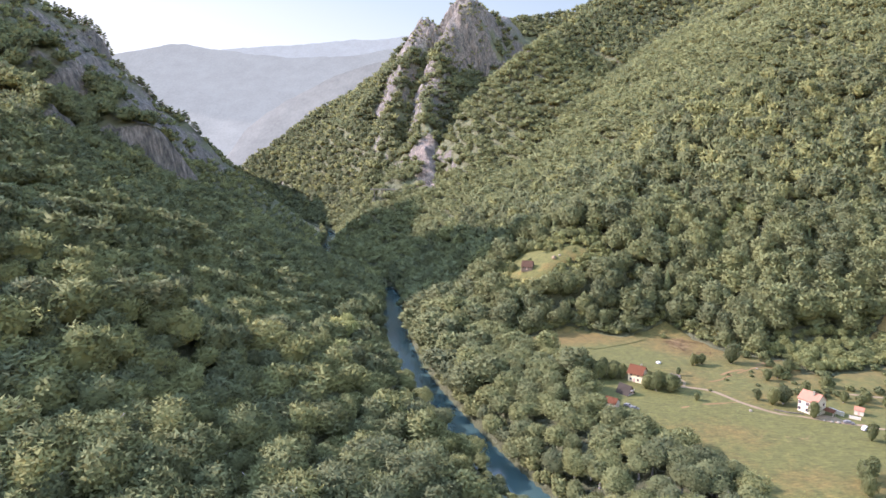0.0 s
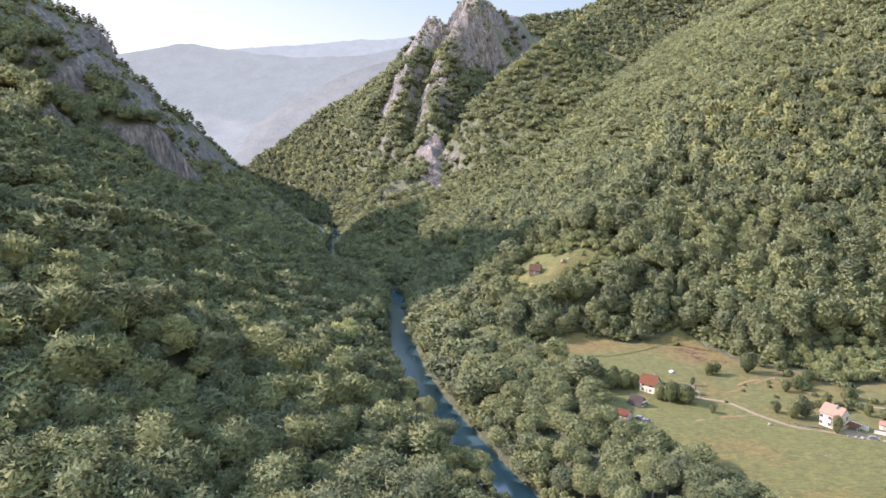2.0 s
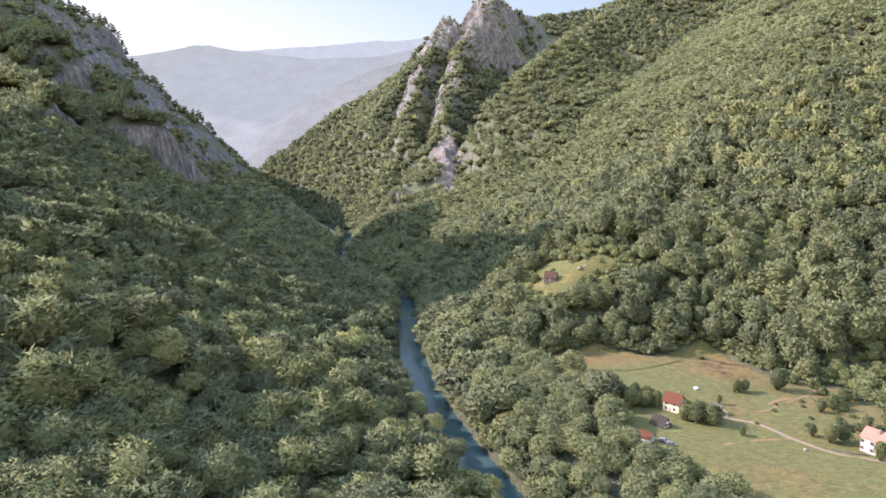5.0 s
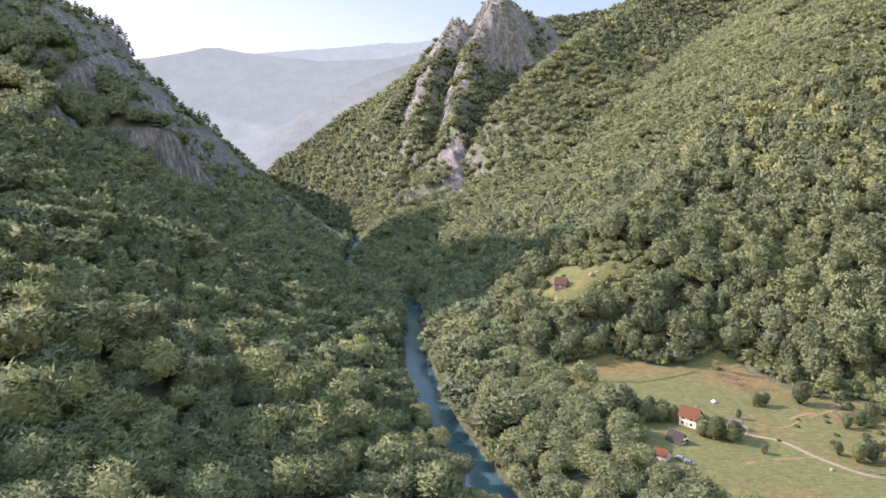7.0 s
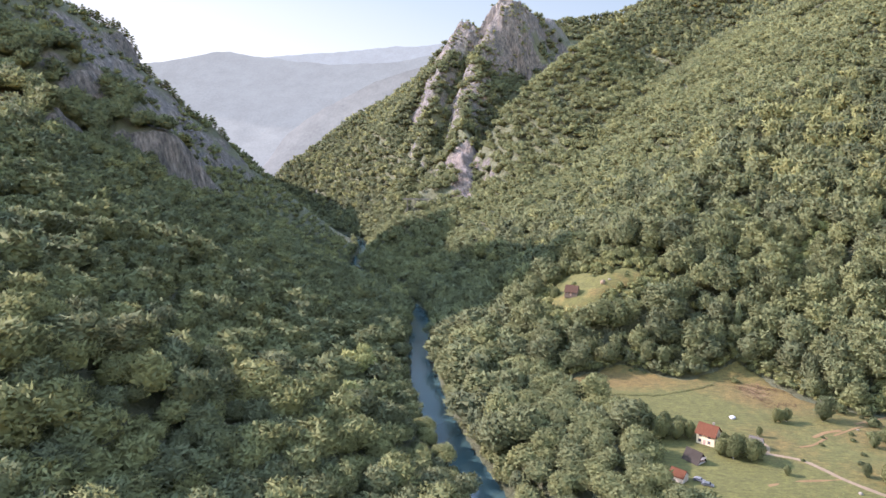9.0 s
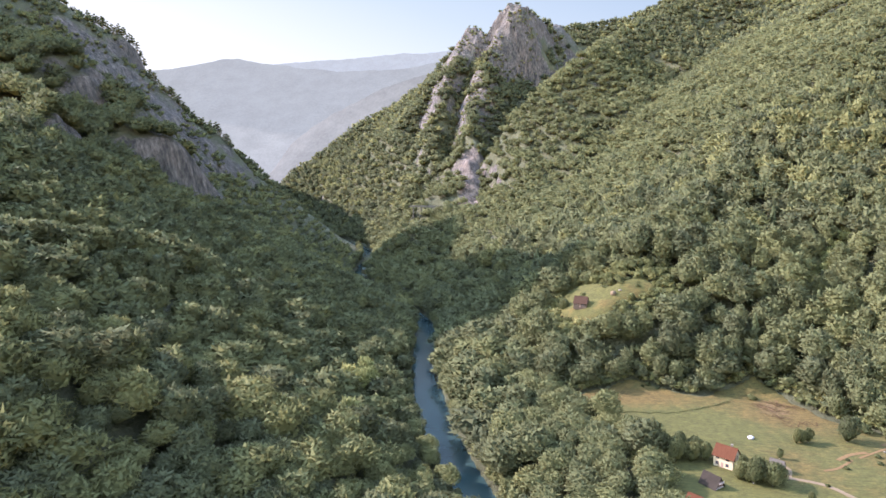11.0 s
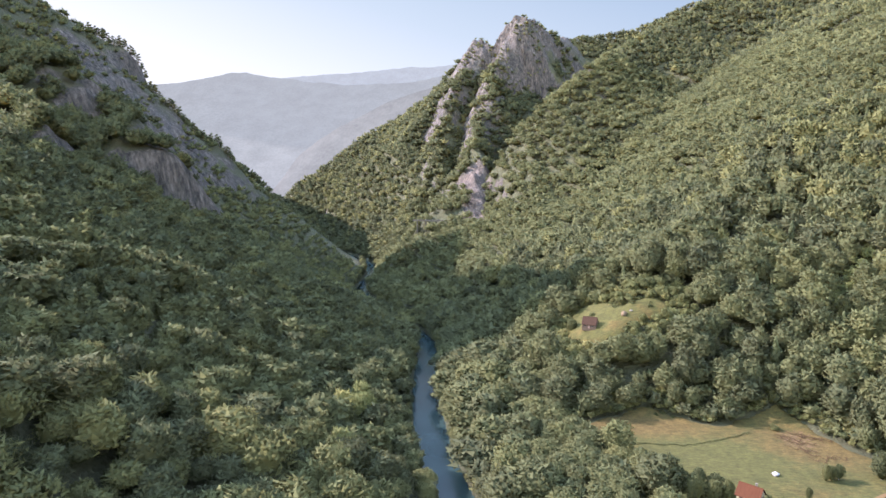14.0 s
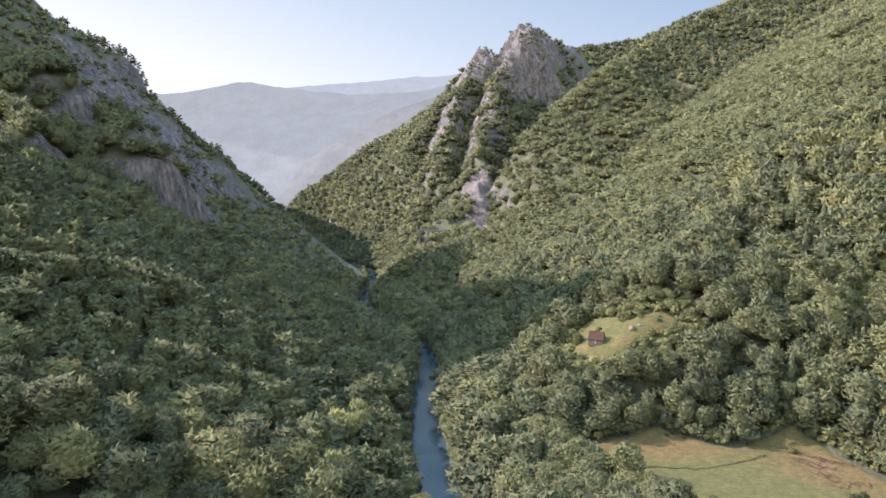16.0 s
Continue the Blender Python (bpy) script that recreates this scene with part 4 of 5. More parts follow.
M["glass"] = plain("dark_window_glass", (0.020, 0.024, 0.028), (0.035, 0.04, 0.045), 2.0, 0.08, 0.5, 0, (1, 1, 1), 0.0)
M["frame"] = plain("brown_window_frame", (0.16, 0.10, 0.07), (0.24, 0.16, 0.11), 4.0, 0.7, 0.3)
M["paint_light"] = plain("silver_car_paint", (0.060, 0.058, 0.048), (0.085, 0.082, 0.070), 3.0, 0.45, 0.4, 0.0, (1, 1, 1), 0.0)
M["paint_dark"] = plain("grey_green_car_paint", (0.040, 0.042, 0.034), (0.060, 0.062, 0.052), 3.0, 0.5, 0.3, 0.0, (1, 1, 1), 0.0)
M["rubber"] = plain("tyre_rubber", (0.02, 0.02, 0.02), (0.04, 0.04, 0.04), 5.0, 0.9, 0.2)
M["sheet"] = plain("white_plastic_cover", (0.20, 0.20, 0.17), (0.27, 0.265, 0.23), 1.0, 0.6, 0.4)


def window(house, wall, x, y, z, w, h, face):
    """A window set in a wall that faces one of the house's four sides."""
    turn = {"front": 0, "right": 90, "back": 180, "left": 270}[face]
    m = pose(x, y, z, 0, 0, turn)
    bm = bmesh.new()
    for a in ((-w / 2 - 0.08, -w / 2, -h / 2, h / 2), (w / 2, w / 2 + 0.08, -h / 2, h / 2), (-w / 2 - 0.08, w / 2 + 0.08, h / 2, h / 2 + 0.08),
              (-w / 2 - 0.12, w / 2 + 0.12, -h / 2 - 0.1, -h / 2), (-0.03, 0.03, -h / 2, h / 2)):
        box(bm, a[0], a[1], -0.07, 0.05, a[2], a[3])
    bmesh.ops.transform(bm, matrix=m, verts=bm.verts)
    fr = part("window", bm, M["frame"], house)
    bm = bmesh.new()
    box(bm, -w / 2, w / 2, -0.025, 0.02, -h / 2, h / 2)
    bmesh.ops.transform(bm, matrix=m, verts=bm.verts)
    part("pane", bm, M["glass"], fr)


def walls_with_gables(L, W, h, rise, sunk=1.5):
    """Four walls, 0.3 m thick at their tops, rising into two gables at the ends of the ridge."""
    bm = bmesh.new()
    a, b = L / 2, W / 2
    rings = []
    for s in (0.0, 0.3):
        p, q = a - s, b - s
        rings.append([bm.verts.new(v) for v in ((-p, -q, -sunk), (p, -q, -sunk), (p, q, -sunk), (-p, q, -sunk), (-p, -q, h), (p, -q, h), (p, q, h), (-p, q, h),
                                                (-p, 0, h + rise * q / b), (p, 0, h + rise * q / b))])
    for k, r in enumerate(rings):
        for f in ((0, 1, 5, 4), (1, 2, 6, 9, 5), (2, 3, 7, 6), (3, 0, 4, 8, 7)):
            bm.faces.new([r[j] for j in (f if k == 0 else f[::-1])])
    o, i = rings
    for e in ((4, 5), (5, 9), (9, 6), (6, 7), (7, 8), (8, 4)):
        bm.faces.new((o[e[0]], o[e[1]], i[e[1]], i[e[0]]))
    return bm


def roof_side(L, W, h, rise, side, over=0.5, strips=9):
    """One half of a pitched roof, with courses that step a little: one stepped profile drawn out along the ridge."""
    bm = bmesh.new()
    b, drop = W / 2, rise / (W / 2)
    x0, x1 = -L / 2 - over * 0.7, L / 2 + over * 0.7
    deck = lambda y: h + rise + drop * y + 0.18
    edge = [-(b + over) * (1 - k / strips) for k in range(strips + 1)]
    profile = []
    for y0, y1 in zip(edge, edge[1:]):
        profile += [(y0, deck(y0) + 0.06), (y1, deck(y1))]
    profile += [(0.0, deck(0) - 0.16), (edge[0], deck(edge[0]) - 0.12)]
    a = [bm.verts.new((x0, y * side, z)) for y, z in profile]
    c = [bm.verts.new((x1, y * side, z)) for y, z in profile]
    n = len(profile)
    for k in range(n):
        q = (a[k], a[(k + 1) % n], c[(k + 1) % n], c[k])
        bm.faces.new(q if side < 0 else q[::-1])
    bm.faces.new(a if side > 0 else a[::-1])
    bm.faces.new(c[::-1] if side > 0 else c)
    bmesh.ops.recalc_face_normals(bm, faces=bm.faces)
    return bm


def house(name, x, y, turn, L, W, h, rise, wall_mat, roof_mat, label, windows=(), door=None, chimney=None, over=0.5, category="house"):
    """A building with its ridge along its own x: walls, two roof halves, windows (x or y, z, width, height, side), door, chimney."""
    ob = thing(name, x, y, turn, label, category)
    part("wall", walls_with_gables(L, W, h, rise), wall_mat, ob)
    for side in (1, -1):
        part("roof", roof_side(L, W, h, rise, side, over), roof_mat, ob)
    bm = bmesh.new()
    box(bm, -L / 2 - over * 0.7, L / 2 + over * 0.7, -0.14, 0.14, h + rise + 0.10, h + rise + 0.28)
    part("ridge_cap", bevel(bm, 0.05), roof_mat, ob)
    for u, z, w, hh, face in windows:
        place = {"front": (u, -W / 2, z), "back": (u, W / 2, z), "right": (L / 2, u, z), "left": (-L / 2, u, z)}[face]
        window(ob, None, *place, w, hh, face)
    if door:
        u, w, hh, face = door
        bm = bmesh.new()
        if face in ("front", "back"):
            s = -1 if face == "front" else 1
            box(bm, u - w / 2, u + w / 2, s * W / 2 - 0.06, s * W / 2 + 0.06, 0, hh)
        else:
            s = -1 if face == "left" else 1
            box(bm, s * L / 2 - 0.06, s * L / 2 + 0.06, u - w / 2, u + w / 2, 0, hh)
        d = part("door", bevel(bm, 0.02), M["frame"], ob)
        bm = bmesh.new()
        if face in ("front", "back"):
            box(bm, u + w / 2 - 0.16, u + w / 2 - 0.1, s * W / 2 + s * 0.06 - 0.03, s * W / 2 + s * 0.06 + 0.03, hh * 0.48, hh * 0.52)
        else:
            box(bm, s * L / 2 + s * 0.06 - 0.03, s * L / 2 + s * 0.06 + 0.03, u + w / 2 - 0.16, u + w / 2 - 0.1, hh * 0.48, hh * 0.52)
        part("door_handle", bm, M["stone"], d)
    if chimney:
        bm = bmesh.new()
        box(bm, chimney[0] - 0.35, chimney[0] + 0.35, chimney[1] - 0.35, chimney[1] + 0.35, h + rise * 0.4, h + rise + 0.9)
        box(bm, chimney[0] - 0.45, chimney[0] + 0.45, chimney[1] - 0.45, chimney[1] + 0.45, h + rise + 0.8, h + rise + 0.95)
        part("chimney", bm, M["stone"], ob)
    return ob


house("farmhouse", 102.4, 316.8, -40, 7.6, 6.6, 4.9, 3.1, M["plaster"], M["tile_red"], "two-storey cream farmhouse with a red tiled roof",
      [(-2.2, 3.8, 1.1, 1.2, "front"), (1.6, 3.9, 1.1, 1.2, "front"), (-2.3, 1.4, 1.1, 1.2, "front"), (1.6, 1.4, 1.1, 1.2, "front"),
       (-1.5, 3.9, 1.0, 1.2, "right"), (1.5, 3.9, 1.0, 1.2, "right"), (0, 3.9, 1.0, 1.2, "left")], (-0.3, 1.0, 2.05, "front"), (1.5, 1.0), 0.8)
house("white_house", 171.2, 277.4, -60, 8.4, 7.8, 6.5, 3.0, M["white"], M["tile_orange"], "two-storey white house with an orange tiled roof",
      [(-3.4, 4.6, 1.2, 1.3, "front"), (0.2, 4.6, 1.2, 1.3, "front"), (3.4, 4.6, 1.2, 1.3, "front"), (-3.4, 1.7, 1.2, 1.3, "front"), (0.2, 1.7, 1.2, 1.3, "front"),
       (-2.0, 4.6, 1.1, 1.3, "left"), (2.0, 4.6, 1.1, 1.3, "left"), (-2.0, 4.6, 1.1, 1.3, "right"), (2.0, 4.6, 1.1, 1.3, "right")],
      (3.2, 1.1, 2.1, "front"), (1.2, -1.2), 0.6)
house("red_roofed_shed", 80.8, 285.5, -42, 5.6, 4.6, 2.3, 1.9, M["white"], M["tile_red"], "small white shed with a red roof beside the wood",
      [(0.4, 1.5, 0.8, 0.8, "left")], (0.2, 0.95, 1.95, "right"), None, 0.35, "shed")
house("grey_shed", 120.8, 313.4, -38, 5.2, 4.0, 2.1, 2.3, M["white"], M["roof_grey"], "little whitewashed shed with a weathered board roof",
      [(0.9, 1.3, 0.6, 0.6, "right")], (-0.4, 0.9, 1.9, "right"), None, 0.3, "shed")
house("log_cabin", 62.6, 456.0, -22, 8.0, 6.0, 2.6, 3.6, M["logs"], M["roof_rust"], "old log cabin with a reddish-brown roof in a clearing",
      [(-2.0, 1.5, 0.8, 0.9, "front"), (1.9, 1.5, 0.8, 0.9, "front")], (0.0, 1.0, 1.95, "front"), None, 0.4, "cabin")
house("woodshed", 191.2, 273.9, -40, 3.6, 3.0, 2.4, 1.1, M["white"], M["tile_orange"], "little white outhouse with an orange roof",
      [], (0.0, 0.8, 1.9, "front"), None, 0.35, "shed")


def a_frame(x, y, turn):
    """A cottage whose dark roof reaches almost to the ground, with a glazed gable and a balcony."""
    ob = thing("a_frame_cottage", x, y, turn, "dark A-frame cottage with a steep brown shingle roof", "cottage")
    L, W, H = 7.2, 5.8, 4.5
    for side in (1, -1):
        part("roof", roof_side(L, W - 0.6, 0.35, H - 0.35, side, 0.35, 12), M["roof_brown"], ob)
    bm = bmesh.new()
    box(bm, -L / 2 + 0.1, L / 2 - 0.1, -W / 2 + 0.5, W / 2 - 0.5, -1.5, 0.5)
    part("base", bm, M["concrete"], ob)
    for s, name in ((1, "gable_wall"), (-1, "gable_wall")):
        bm = bmesh.new()
        xg = s * (L / 2 - 0.5)
        pts = [(-W / 2 + 0.5, 0.4), (W / 2 - 0.5, 0.4), (0, H - 0.25)]
        a = [bm.verts.new((xg - 0.1, p, q)) for p, q in pts]
        b = [bm.verts.new((xg + 0.1, p, q)) for p, q in pts]
        bm.faces.new(a[::-1]), bm.faces.new(b)
        for k in range(3):
            bm.faces.new((a[k], a[(k + 1) % 3], b[(k + 1) % 3], b[k]))
        part(name, bm, M["frame"] if s > 0 else M["logs"], ob)
    window(ob, None, L / 2 - 0.4, -0.65, 1.35, 0.9, 1.2, "right")
    window(ob, None, L / 2 - 0.4, 0.65, 1.35, 0.9, 1.2, "right")
    window(ob, None, L / 2 - 0.4, 0.0, 2.95, 0.6, 0.7, "right")
    bm = bmesh.new()
    box(bm, L / 2 - 0.4, L / 2 + 0.8, -1.3, 1.3, 2.35, 2.5)
    part("balcony", bevel(bm, 0.03), M["wood"], ob)
    bm = bmesh.new()
    box(bm, L / 2 + 0.7, L / 2 + 0.8, -1.3, 1.3, 2.9, 3.2)
    for k in range(5):
        box(bm, L / 2 + 0.7, L / 2 + 0.8, -1.3 + k * 0.62, -1.18 + k * 0.62, 2.5, 3.2)
    part("railing", bm, M["wood"], ob)
    return ob


a_frame(91.6, 301.0, -54)


def low_wall(points, high, thick, mat, label, name="garden_wall"):
    """A wall that follows the ground from point to point, with a coping."""
    ob = new(name)
    x0, y0 = points[0]
    ob.location = (x0, y0, one(x0, y0))
    tagged(ob, label, "wall")
    for (ax, ay), (bx_, by_) in zip(points, points[1:]):
        za, zb = one(ax, ay) - ob.location.z, one(bx_, by_) - ob.location.z
        d = Vector((bx_ - ax, by_ - ay, 0))
        n = Vector((-d.y, d.x, 0)).normalized() * thick / 2
        a, b = Vector((ax - x0, ay - y0, za)), Vector((bx_ - x0, by_ - y0, zb))
        for kind, lo, hi, grow in (("section", -0.8, high, 1.0), ("coping", high, high + 0.1, 1.4)):
            bm = bmesh.new()
            v = [bm.verts.new(p + n * s * grow + Vector((0, 0, h))) for h in (lo, hi) for p, s in ((a, -1), (b, -1), (b, 1), (a, 1))]
            for f in ((3, 2, 1, 0), (4, 5, 6, 7), (0, 1, 5, 4), (1, 2, 6, 5), (2, 3, 7, 6), (3, 0, 4, 7)):
                bm.faces.new([v[k] for k in f])
            part(kind, bm, mat if kind == "section" or mat is M["old_stone"] else M["concrete"], ob)
    return ob


low_wall([(179.6, 277.8), (182.9, 271.7)], 2.1, 0.4, M["white"], "white rendered garden wall beside the house")
low_wall([(184.1, 270.0), (187.8, 267.4)], 1.5, 0.4, M["white"], "low white garden wall along the yard")
low_wall([(155.1, 279.6), (160.2, 276.0), (165.8, 274.1)], 0.8, 0.35, M["old_stone"], "low grey stone wall beside the track")


def porch(x, y, turn):
    ob = thing("porch", x, y, turn, "low lean-to porch with a reddish roof beside the house", "porch")
    for a in (-1, 1):
        for b in (-1, 1):
            bm = bmesh.new()
            box(bm, a * 2.4 - 0.08, a * 2.4 + 0.08, b * 1.2 - 0.08, b * 1.2 + 0.08, -0.5, 2.1 if b < 0 else 2.6)
            part("post", bm, M["wood"], ob)
    part("roof", slab([(-2.8, -1.6, 2.15), (2.8, -1.6, 2.15), (2.8, 1.6, 2.75), (-2.8, 1.6, 2.75)], 0.12), M["tile_red"], ob)


porch(177.0, 273.8, -53)


def car(x, y, turn, paint, label, high=1.0):
    """A parked car: body, cabin glass, four wheels, lights."""
    ob = thing("car", x, y, turn, label, "car")
    prof = [(-2.1, 0.35), (-2.15, 0.75), (-1.75, 0.95 * high), (-1.25, 1.42 * high), (0.55, 1.45 * high), (1.15, 0.98 * high), (2.0, 0.82), (2.12, 0.4)]
    bm = bmesh.new()
    a = [bm.verts.new((p, -0.84, q)) for p, q in prof]
    b = [bm.verts.new((p, 0.84, q)) for p, q in prof]
    bm.faces.new(a[::-1]), bm.faces.new(b)
    for k in range(len(prof)):
        j = (k + 1) % len(prof)
        bm.faces.new((a[k], a[j], b[j], b[k]))
    part("body", bevel(bm, 0.06), paint, ob)
    for s in (-1, 1):
        part("side_window", slab([(-1.2, s * 0.85, 1.0 * high), (0.8, s * 0.85, 1.0 * high), (0.45, s * 0.85, 1.34 * high), (-1.05, s * 0.85, 1.34 * high)], 0.02), M["glass"], ob)
        bm = bmesh.new()
        box(bm, 2.05, 2.14, s * 0.62 - 0.15, s * 0.62 + 0.15, 0.6, 0.75)
        part("headlight", bm, M["sheet"], ob)
    part("windscreen", slab([(1.13, -0.7, 1.03 * high), (1.13, 0.7, 1.03 * high), (0.62, 0.7, 1.41 * high), (0.62, -0.7, 1.41 * high)], 0.02), M["glass"], ob)
    for px_ in (-1.3, 1.3):
        for s in (-1, 1):
            bm = bmesh.new()
            bmesh.ops.create_cone(bm, cap_ends=True, segments=16, radius1=0.33, radius2=0.33, depth=0.2, matrix=pose(px_, s * 0.78, 0.33, 90, 0, 0))
            w = part("wheel", bm, M["rubber"], ob)
            bm = bmesh.new()
            bmesh.ops.create_cone(bm, cap_ends=True, segments=12, radius1=0.19, radius2=0.17, depth=0.23, matrix=pose(px_, s * 0.78, 0.33, 90, 0, 0))
            part("rim", bm, M["paint_light"], w)


car(88.2, 284.7, -35, M["paint_light"], "silver car parked beside the red-roofed shed")
car(90.2, 281.2, -25, M["paint_dark"], "grey-green car parked at the meadow's edge")
car(180.6, 264.5, -30, M["paint_light"], "pale car parked on the yard below the house")
car(183.9, 258.2, 25, M["sheet"], "white van parked beside the track", 1.25)


def lump(name, x, y, size, flat, mat, label, category, seed, group=""):
    """A rounded, uneven heap or boulder."""
    r = np.random.default_rng(seed)
    v, f = ICO2
    w = v * size * (1 + 0.16 * r.normal(size=(len(v), 1))).clip(0.7, 1.3) * (1.2, 1.0, flat)
    me = mesh_of(name, w, f, mat, True)
    ob = new(name, me)
    ob.location = (x, y, max(one(x, y), one(x + 2, y + 2)) + 0.3 + size * flat * 0.35)
    ob.rotation_euler = (0, 0, r.uniform(0, 6))
    return tagged(ob, label, category, group)


lump("covered_haystack", 122.1, 342.1, 1.25, 0.85, M["sheet"], "small haystack under a white plastic cover", "haystack", 1)
lump("haystack", 81.6, 455.0, 1.6, 1.25, M["dirt"], "small weathered brown haystack standing in the clearing", "haystack", 3)
for k, (x, y) in enumerate([(173.5, 333.6), (157.8, 298.6), (143.9, 278.8), (86.0, 457.0), (171.4, 267.4), (174.0, 266.1), (176.5, 265.2)]):
    lump("boulder", x, y, 0.55 + 0.12 * (k % 4), 0.7, M["stone"], "small pale limestone boulder in the grass", "boulder", 10 + k, "boulders")


def track(name, points, width, mat, label, rise=0.34):
    """A worn track: a ribbon with ragged edges laid on the ground."""
    line = curve_through(points, 1.5)
    n = np.gradient(line, axis=0)
    n = np.stack([-n[:, 1], n[:, 0]], -1) / np.linalg.norm(n, axis=1)[:, None]
    verts, faces, m = [], [], 5
    for k, (p, q) in enumerate(zip(line, n)):
        w = width * (1 + 0.25 * value_noise(p[0:1] * 1.0, p[1:2] * 1.0, 5, 121)[0])
        verts += [(*(p + q * s * w), rise - 0.06 * abs(s)) for s in np.linspace(-0.5, 0.5, m)]
        if k:
            faces += [(m * (k - 1) + j, m * (k - 1) + j + 1, m * k + j + 1, m * k + j) for j in range(m - 1)]
    verts = np.array(verts)
    verts[:, 2] += height(verts[:, 0], verts[:, 1])
    return tagged(new(name, mesh_of(name, verts, [f[::-1] for f in faces], mat, True)), label, "track", kind="structure")


track("road", [(121.9, 307.7), (134.5, 302.7), (144.0, 288.2), (153.5, 277.4), (164.7, 271.5), (175.5, 266.1), (185.0, 262.5), (193.0, 258.2), (219.4, 244.9), (255.1, 229.6)], 2.1, M["dirt"],
      "pale dirt track across the meadow")
track("path", [(123.0, 307.2), (126.1, 314.3), (124.0, 318.9)], 1.4, M["dirt"], "narrow trodden path to the shed")
track("upper_path", [(190.8, 302.1), (199.5, 298.5), (215.1, 292.9), (239.8, 285.7), (275.5, 275.5)], 1.8, M["dirt"], "narrow path above the house")
track("bare_strip", [(112.8, 282.3), (120.4, 285.5), (130.6, 287.0), (142.4, 288.8)], 1.4, M["soil"], "strip of bare reddish soil in the grass", 0.31)
track("yard", [(169.4, 274.0), (175.5, 270.4), (181.6, 266.4), (186.8, 262.8)], 6.0, M["dirt"], "pale gravelled yard below the house", 0.30)


frng = np.random.default_rng(53)
for k in range(13):
    x0, y0 = frng.uniform(137, 158), frng.uniform(360, 390)
    n = frng.integers(4, 8)
    step = [(x0 + 1.9 * j + frng.uniform(-0.7, 0.7), y0 - 0.7 * j + (-1) ** j * frng.uniform(0.3, 3.2)) for j in range(n)]
    track("soil_furrow", step, 0.42, M["furrow"], "winding furrow of bare reddish soil in dry grass", 0.66)
for bank, broad in (([(139.6, 315), (147, 318), (156, 325.5)], 1.3), ([(150, 325), (158, 330.5), (166, 333)], 1.9), ([(160, 327.5), (169, 333), (178, 338)], 1.2), ([(176, 340), (185, 344.5), (195, 349)], 1.6)):
    track("soil_bank", bank, broad, M["soil"], "low bank of bare soil along the meadow", 0.40)


# trees and bushes of the meadow, each on its own
bush_shapes = [crown_shape(500 + k, 6, 190, 0.15, ICO1, 1.35, 0.8) for k in range(3)]
bush_meshes = [crown_mesh("crown", sh, M["field_leaf"]) for sh in bush_shapes]
field_meshes = [crown_mesh("crown", sh, M["field_leaf"]) for sh in CLOSE_CROWNS[:3]]


def lone_tree(x, y, size, k, name="field_tree", label="round-crowned green tree standing alone in the grass", shapes=None, wide=1.0):
    ob = new(name)
    ob.matrix_world = Matrix.LocRotScale((x, y, one(x, y) - 0.27 * size), Euler((0, 0, 2.1 * k)), (size * wide, size * wide, size))
    new("trunk", trunk_mesh).parent = ob
    crown = new("crown", (shapes or field_meshes)[k % 3])
    crown.parent = ob
    return tagged(ob, label, "tree" if name == "field_tree" else "bush", "trees of the meadow" if name == "field_tree" else "bushes of the meadow")


for k, (x, y, s) in enumerate([(140.2, 339.4, 7.5), (146.1, 341.3, 7.0), (143.0, 341.0, 6.0), (163.5, 343.2, 12.5), (126.3, 323.5, 5.0), (123.3, 290.8, 4.2), (157.3, 285.3, 9.0), (162.9, 285.9, 9.5),
                               (168.0, 270.0, 8.5), (106.0, 303.4, 7.0), (107.6, 302.5, 10.5), (114.1, 301.0, 9.5), (109.8, 306.8, 9.5), (112.5, 307.5, 8.5), (117.0, 303.5, 8.0), (103.5, 305.5, 8.0), (106.6, 310.8, 8.0), (95.5, 320.4, 8.5), (89.8, 319.4, 9.0), (92.0, 323.5, 9.5), (86.5, 325.5, 10.5), (80.5, 317.5, 10.0), (79.0, 325.0, 11.0),
                               (83.7, 320.9, 10.0), (177.6, 294.4, 9.0), (192.5, 287.3, 6.5), (203.1, 287.3, 6.0), (197.4, 282.9, 6.0), (208.7, 281.7, 6.0), (177.9, 320.4, 8.0), (170.6, 316.8, 6.5),
                               (187.4, 327.6, 8.0), (153.1, 291.4, 6.0), (194.9, 306.1, 7.0), (210.2, 267.4, 7.5), (218.4, 259.2, 8.0), (179.6, 248.0, 8.5), (185.2, 243.9, 9.5), (190.8, 240.8, 9.0), (155.5, 215.0, 9.5), (161.0, 220.0, 8.5), (150.5, 206.0, 8.0)]):
    lone_tree(x, y, s * 1.55, k, wide=0.56 + 0.09 * (k % 4))
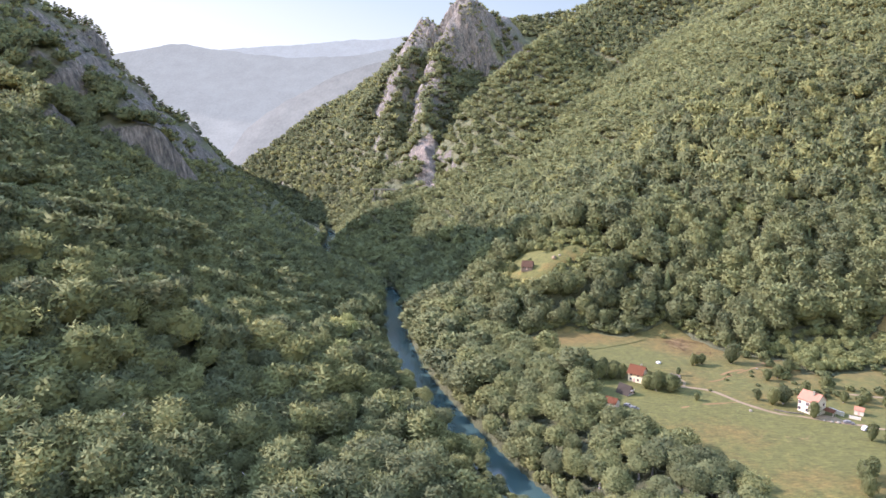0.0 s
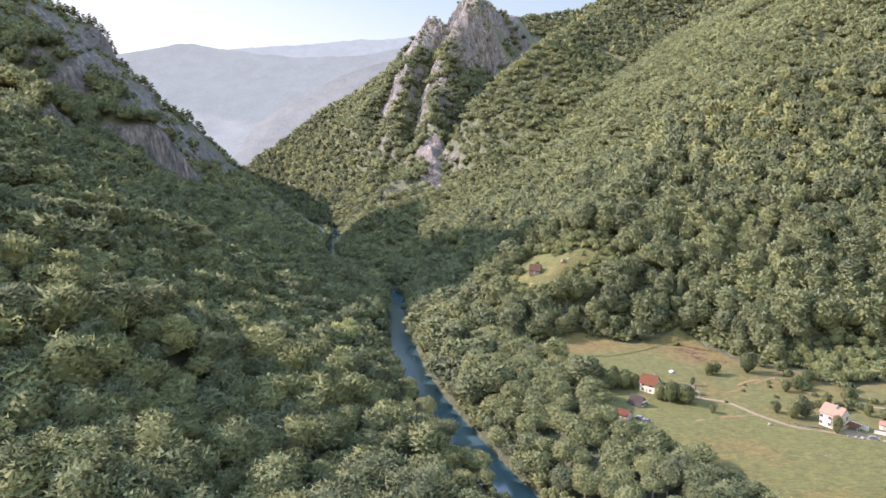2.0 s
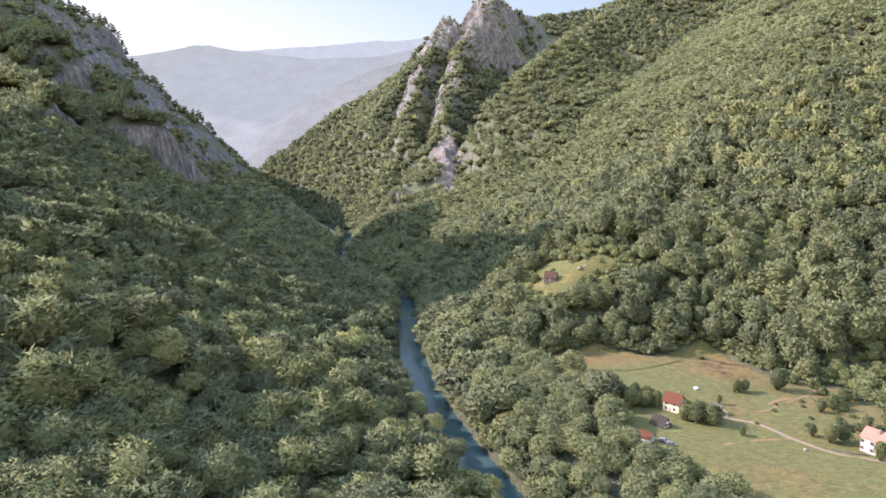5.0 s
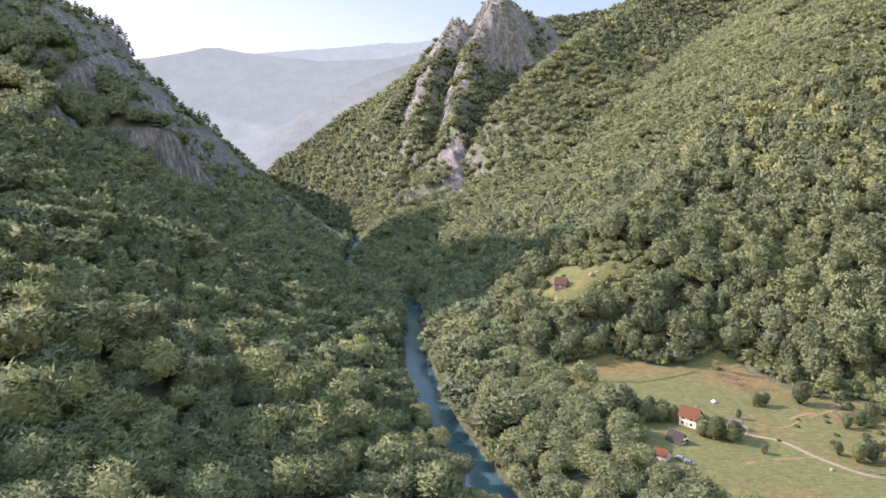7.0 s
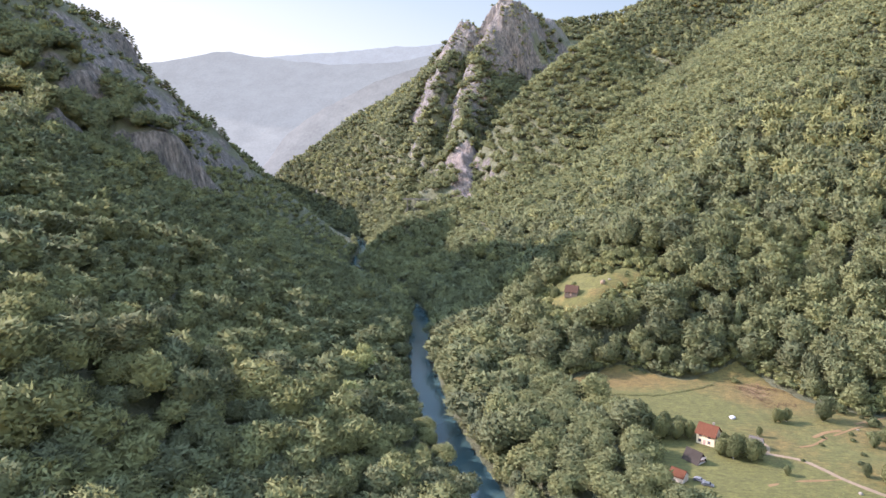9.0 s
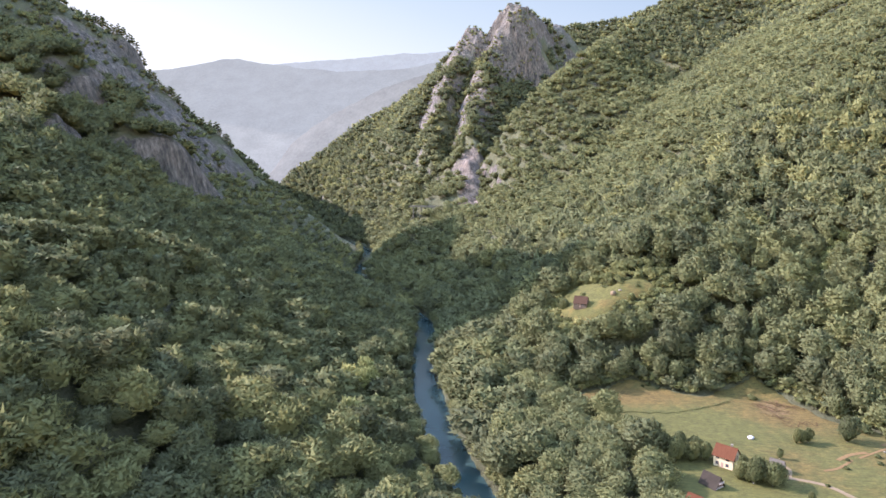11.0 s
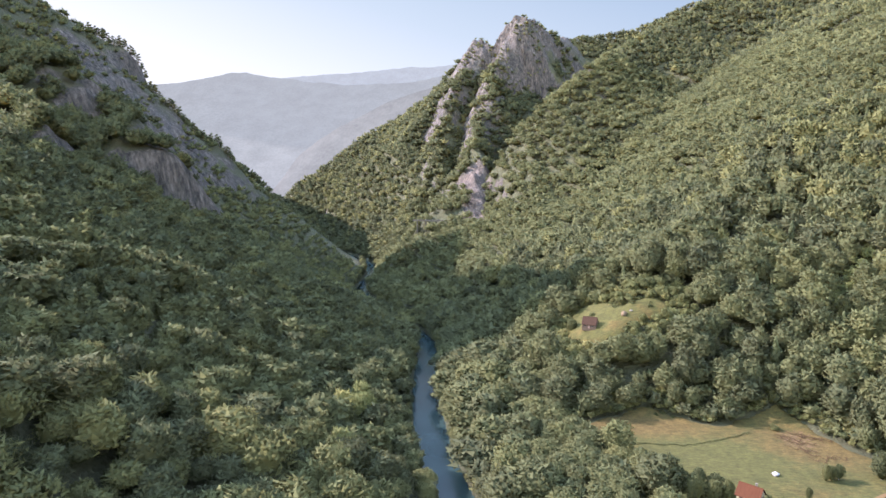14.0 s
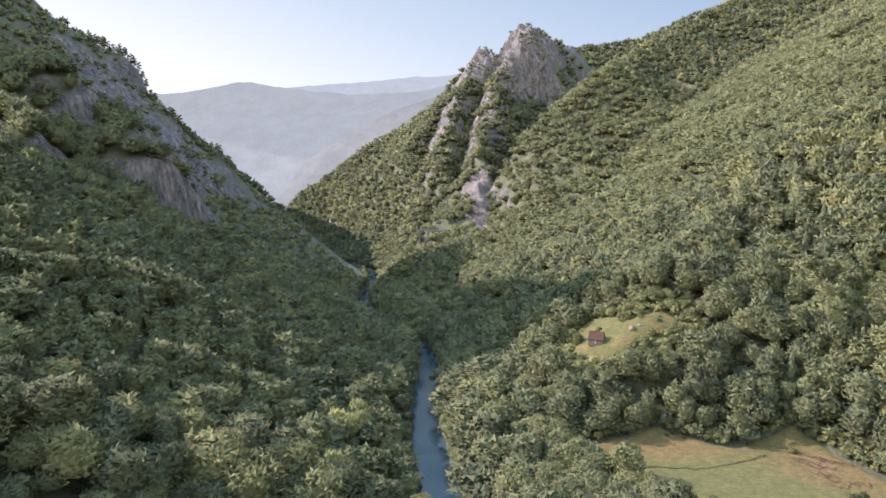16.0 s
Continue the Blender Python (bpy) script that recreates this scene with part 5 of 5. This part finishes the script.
for k, (x, y, s) in enumerate([(140.9, 389.3, 4.5), (156.5, 300.8, 3.0), (134.7, 302.3, 1.8), (149.5, 317.4, 2.2), (153.9, 324.9, 2.0), (165.3, 322.5, 2.4), (174.7, 309.2, 3.0), (182.3, 311.9, 3.2),
                               (172.1, 304.7, 2.6), (162.3, 309.4, 2.4), (167.9, 328.6, 2.6), (180.1, 329.1, 3.0), (111.4, 311.9, 2.6), (115.1, 315.3, 2.4), (116.7, 309.6, 2.6), (58.5, 470.5, 3.2),
                               (92.6, 466.0, 3.6), (98.0, 461.6, 3.2), (73.0, 447.4, 2.8), (88.0, 399.0, 2.6), (91.5, 400.5, 3.0), (95.5, 397.5, 2.4), (64.0, 441.0, 2.2), (78.0, 449.0, 2.6), (85.0, 461.0, 2.4), (54.0, 447.0, 2.4), (66.0, 468.0, 5.0), (79.0, 466.5, 4.2), (88.0, 464.0, 5.2), (97.0, 459.0, 4.0), (57.0, 437.0, 3.6), (71.0, 439.0, 3.8), (60.4, 367.2, 1.8), (189.2, 294.5, 3.2), (197.0, 292.7, 3.0)]):
    lone_tree(x, y, s, k, "bush", "low leafy green bush in the meadow grass", bush_meshes, 1.25)
orng = np.random.default_rng(61)
for k in range(120):
    x, y = orng.uniform(174, 285), orng.uniform(290, 358)
    if inside(np.array([x]), np.array([y]), MEADOW)[0] and value_noise(np.array([x]), np.array([y]), 24, 63)[0] > -0.2:
        lone_tree(x, y, orng.uniform(2.4, 7.4), k, "bush", "leafy green orchard bush on the dry slope", bush_meshes, 1.1)
pale_meshes = [crown_mesh("crown", sh, M["pale_leaf"]) for sh in CLOSE_CROWNS[:3]]
for k, (x, y, h) in enumerate([(-65.5, 372.0, 27.0), (-61.0, 383.0, 23.0), (-57.6, 391.0, 22.0), (-56.3, 332.0, 25.0), (-63.0, 402.0, 24.0)]):
    lone_tree(x, y, 1.14 * h, k, label="tall bright green tree above the dark wood", shapes=pale_meshes, wide=0.72)
lone_tree(-189.5, 374.8, 21.0, 2, label="tall slender tree standing above the wood on the slope", wide=0.55)
lone_tree(53.0, 466.0, 14.0, 1, label="tall dark tree beside the log cabin", wide=0.8)

# hedge bank between the two fields
hx = np.linspace(70, 128, 230)
hy = np.interp(hx, [72, 96, 120, 128], [368.5, 368, 379, 384])
forest("hedge_bank", hx, hy + 1.6 * value_noise(hx, 5 * hy, 4, 131), [conifer_shape(601, 3, 4)], 1.0, 2.1, M["field_leaf"], "low scrub along the bank between the fields", 132)
# tufts along the ragged edge of the clearing
rim = np.array(CLEARING + CLEARING[:1], float)
at = np.linspace(0, len(rim) - 1, 260)
erng = np.random.default_rng(133)
ex, ey = [np.interp(at, range(len(rim)), rim[:, n]) + erng.normal(0, 1.3, len(at)) for n in (0, 1)]
forest("clearing_scrub", ex, ey, bush_shapes, 1.3, 3.0, M["shrub"], "low scrub along the edge of the clearing", 134)
sx, sy = scatter(2.8, 100, 260, 180, 400, 41)
sok = inside(sx, sy, MEADOW) & (value_noise(sx, sy, 16, 43) + 0.45 * blob(sx, sy, 132, 257, 22, 9) > 0.42)
forest("scrub", sx[sok], sy[sok], [conifer_shape(600, 3, 4)], 0.5, 1.3, M["shrub"], "scattered tufts of tall grass and low scrub", 44)

# pines on the crest of the crag
pine_v, pine_f, pine_n = [], [], []
prng = np.random.default_rng(77)
for k in range(9):
    a, z = k * 2.2, 0.26 + 0.078 * k
    reach = 0.26 * (1 - 0.5 * k / 9)
    c = np.array([reach * 0.6 * math.cos(a), reach * 0.6 * math.sin(a), z])
    v, f = ICO1
    pine_f.append(f + 12 * k if len(v) == 12 else f + len(v) * k)
    pine_v.append(v * (reach * 0.72, reach * 0.72, 0.055) * prng.uniform(0.75, 1.2, (len(v), 1)) + c)
pine_mesh = mesh_of("crown", np.vstack(pine_v), np.vstack(pine_f), M["needle"], True)
for k in range(64):
    bearing = -0.615 + k * 0.0034 + prng.uniform(-0.0025, 0.0025)
    span = np.linspace(560, 880, 107)
    far = float(span[np.argmax((height(4 + bearing * span, 40 + span) - 140) / span)]) + prng.uniform(-3, 3)
    x, y = 4 + bearing * far, 40 + far
    ob = new("pine_tree")
    s = prng.uniform(9.0, 16.0)
    ob.matrix_world = Matrix.LocRotScale((x, y, one(x, y) - 0.9), Euler((0, 0, k)), (s, s, s))
    new("trunk", trunk_mesh).parent = ob
    new("crown", pine_mesh).parent = ob
    tagged(ob, "sparse flat-topped black pine on the rocky crest", "tree", "pines on the crest")


def viaduct():
    """The road on its pillars under the cliff, far up the gorge."""
    ob = tagged(new("road_viaduct"), "pale concrete road viaduct below the cliff", "bridge")
    a, b = Vector((-100, 884, 74)), Vector((-14, 872, 71))
    ob.location = (*a.xy, 60)
    d = (b - a).normalized()
    n = Vector((-d.y, d.x, 0))
    length = (b - a).length
    for name, lo, hi, w in (("deck", 0.0, 1.1, 3.2), ("parapet", 1.1, 1.9, 0.0)):
        for side in ((0,) if w else (-1, 1)):
            bm = bmesh.new()
            box(bm, 0, length, side * 3.0 - (w or 0.15), side * 3.0 + (w or 0.15), lo, hi)
            bmesh.ops.transform(bm, matrix=Matrix.Translation((0, 0, 16)) @ Matrix.Rotation(math.atan2(d.y, d.x), 4, "Z"), verts=bm.verts)
            part(name, bm, M["stone"], ob)
    for k in range(8):
        p = d * (length * (k + 0.5) / 8)
        g = one(a.x + p.x, a.y + p.y) - 60
        if g < 15.5:
            bm = bmesh.new()
            box(bm, p.x - 0.7, p.x + 0.7, p.y - 2.2, p.y + 2.2, g - 3, 16)
            part("pillar", bm, M["stone"], ob)


viaduct()
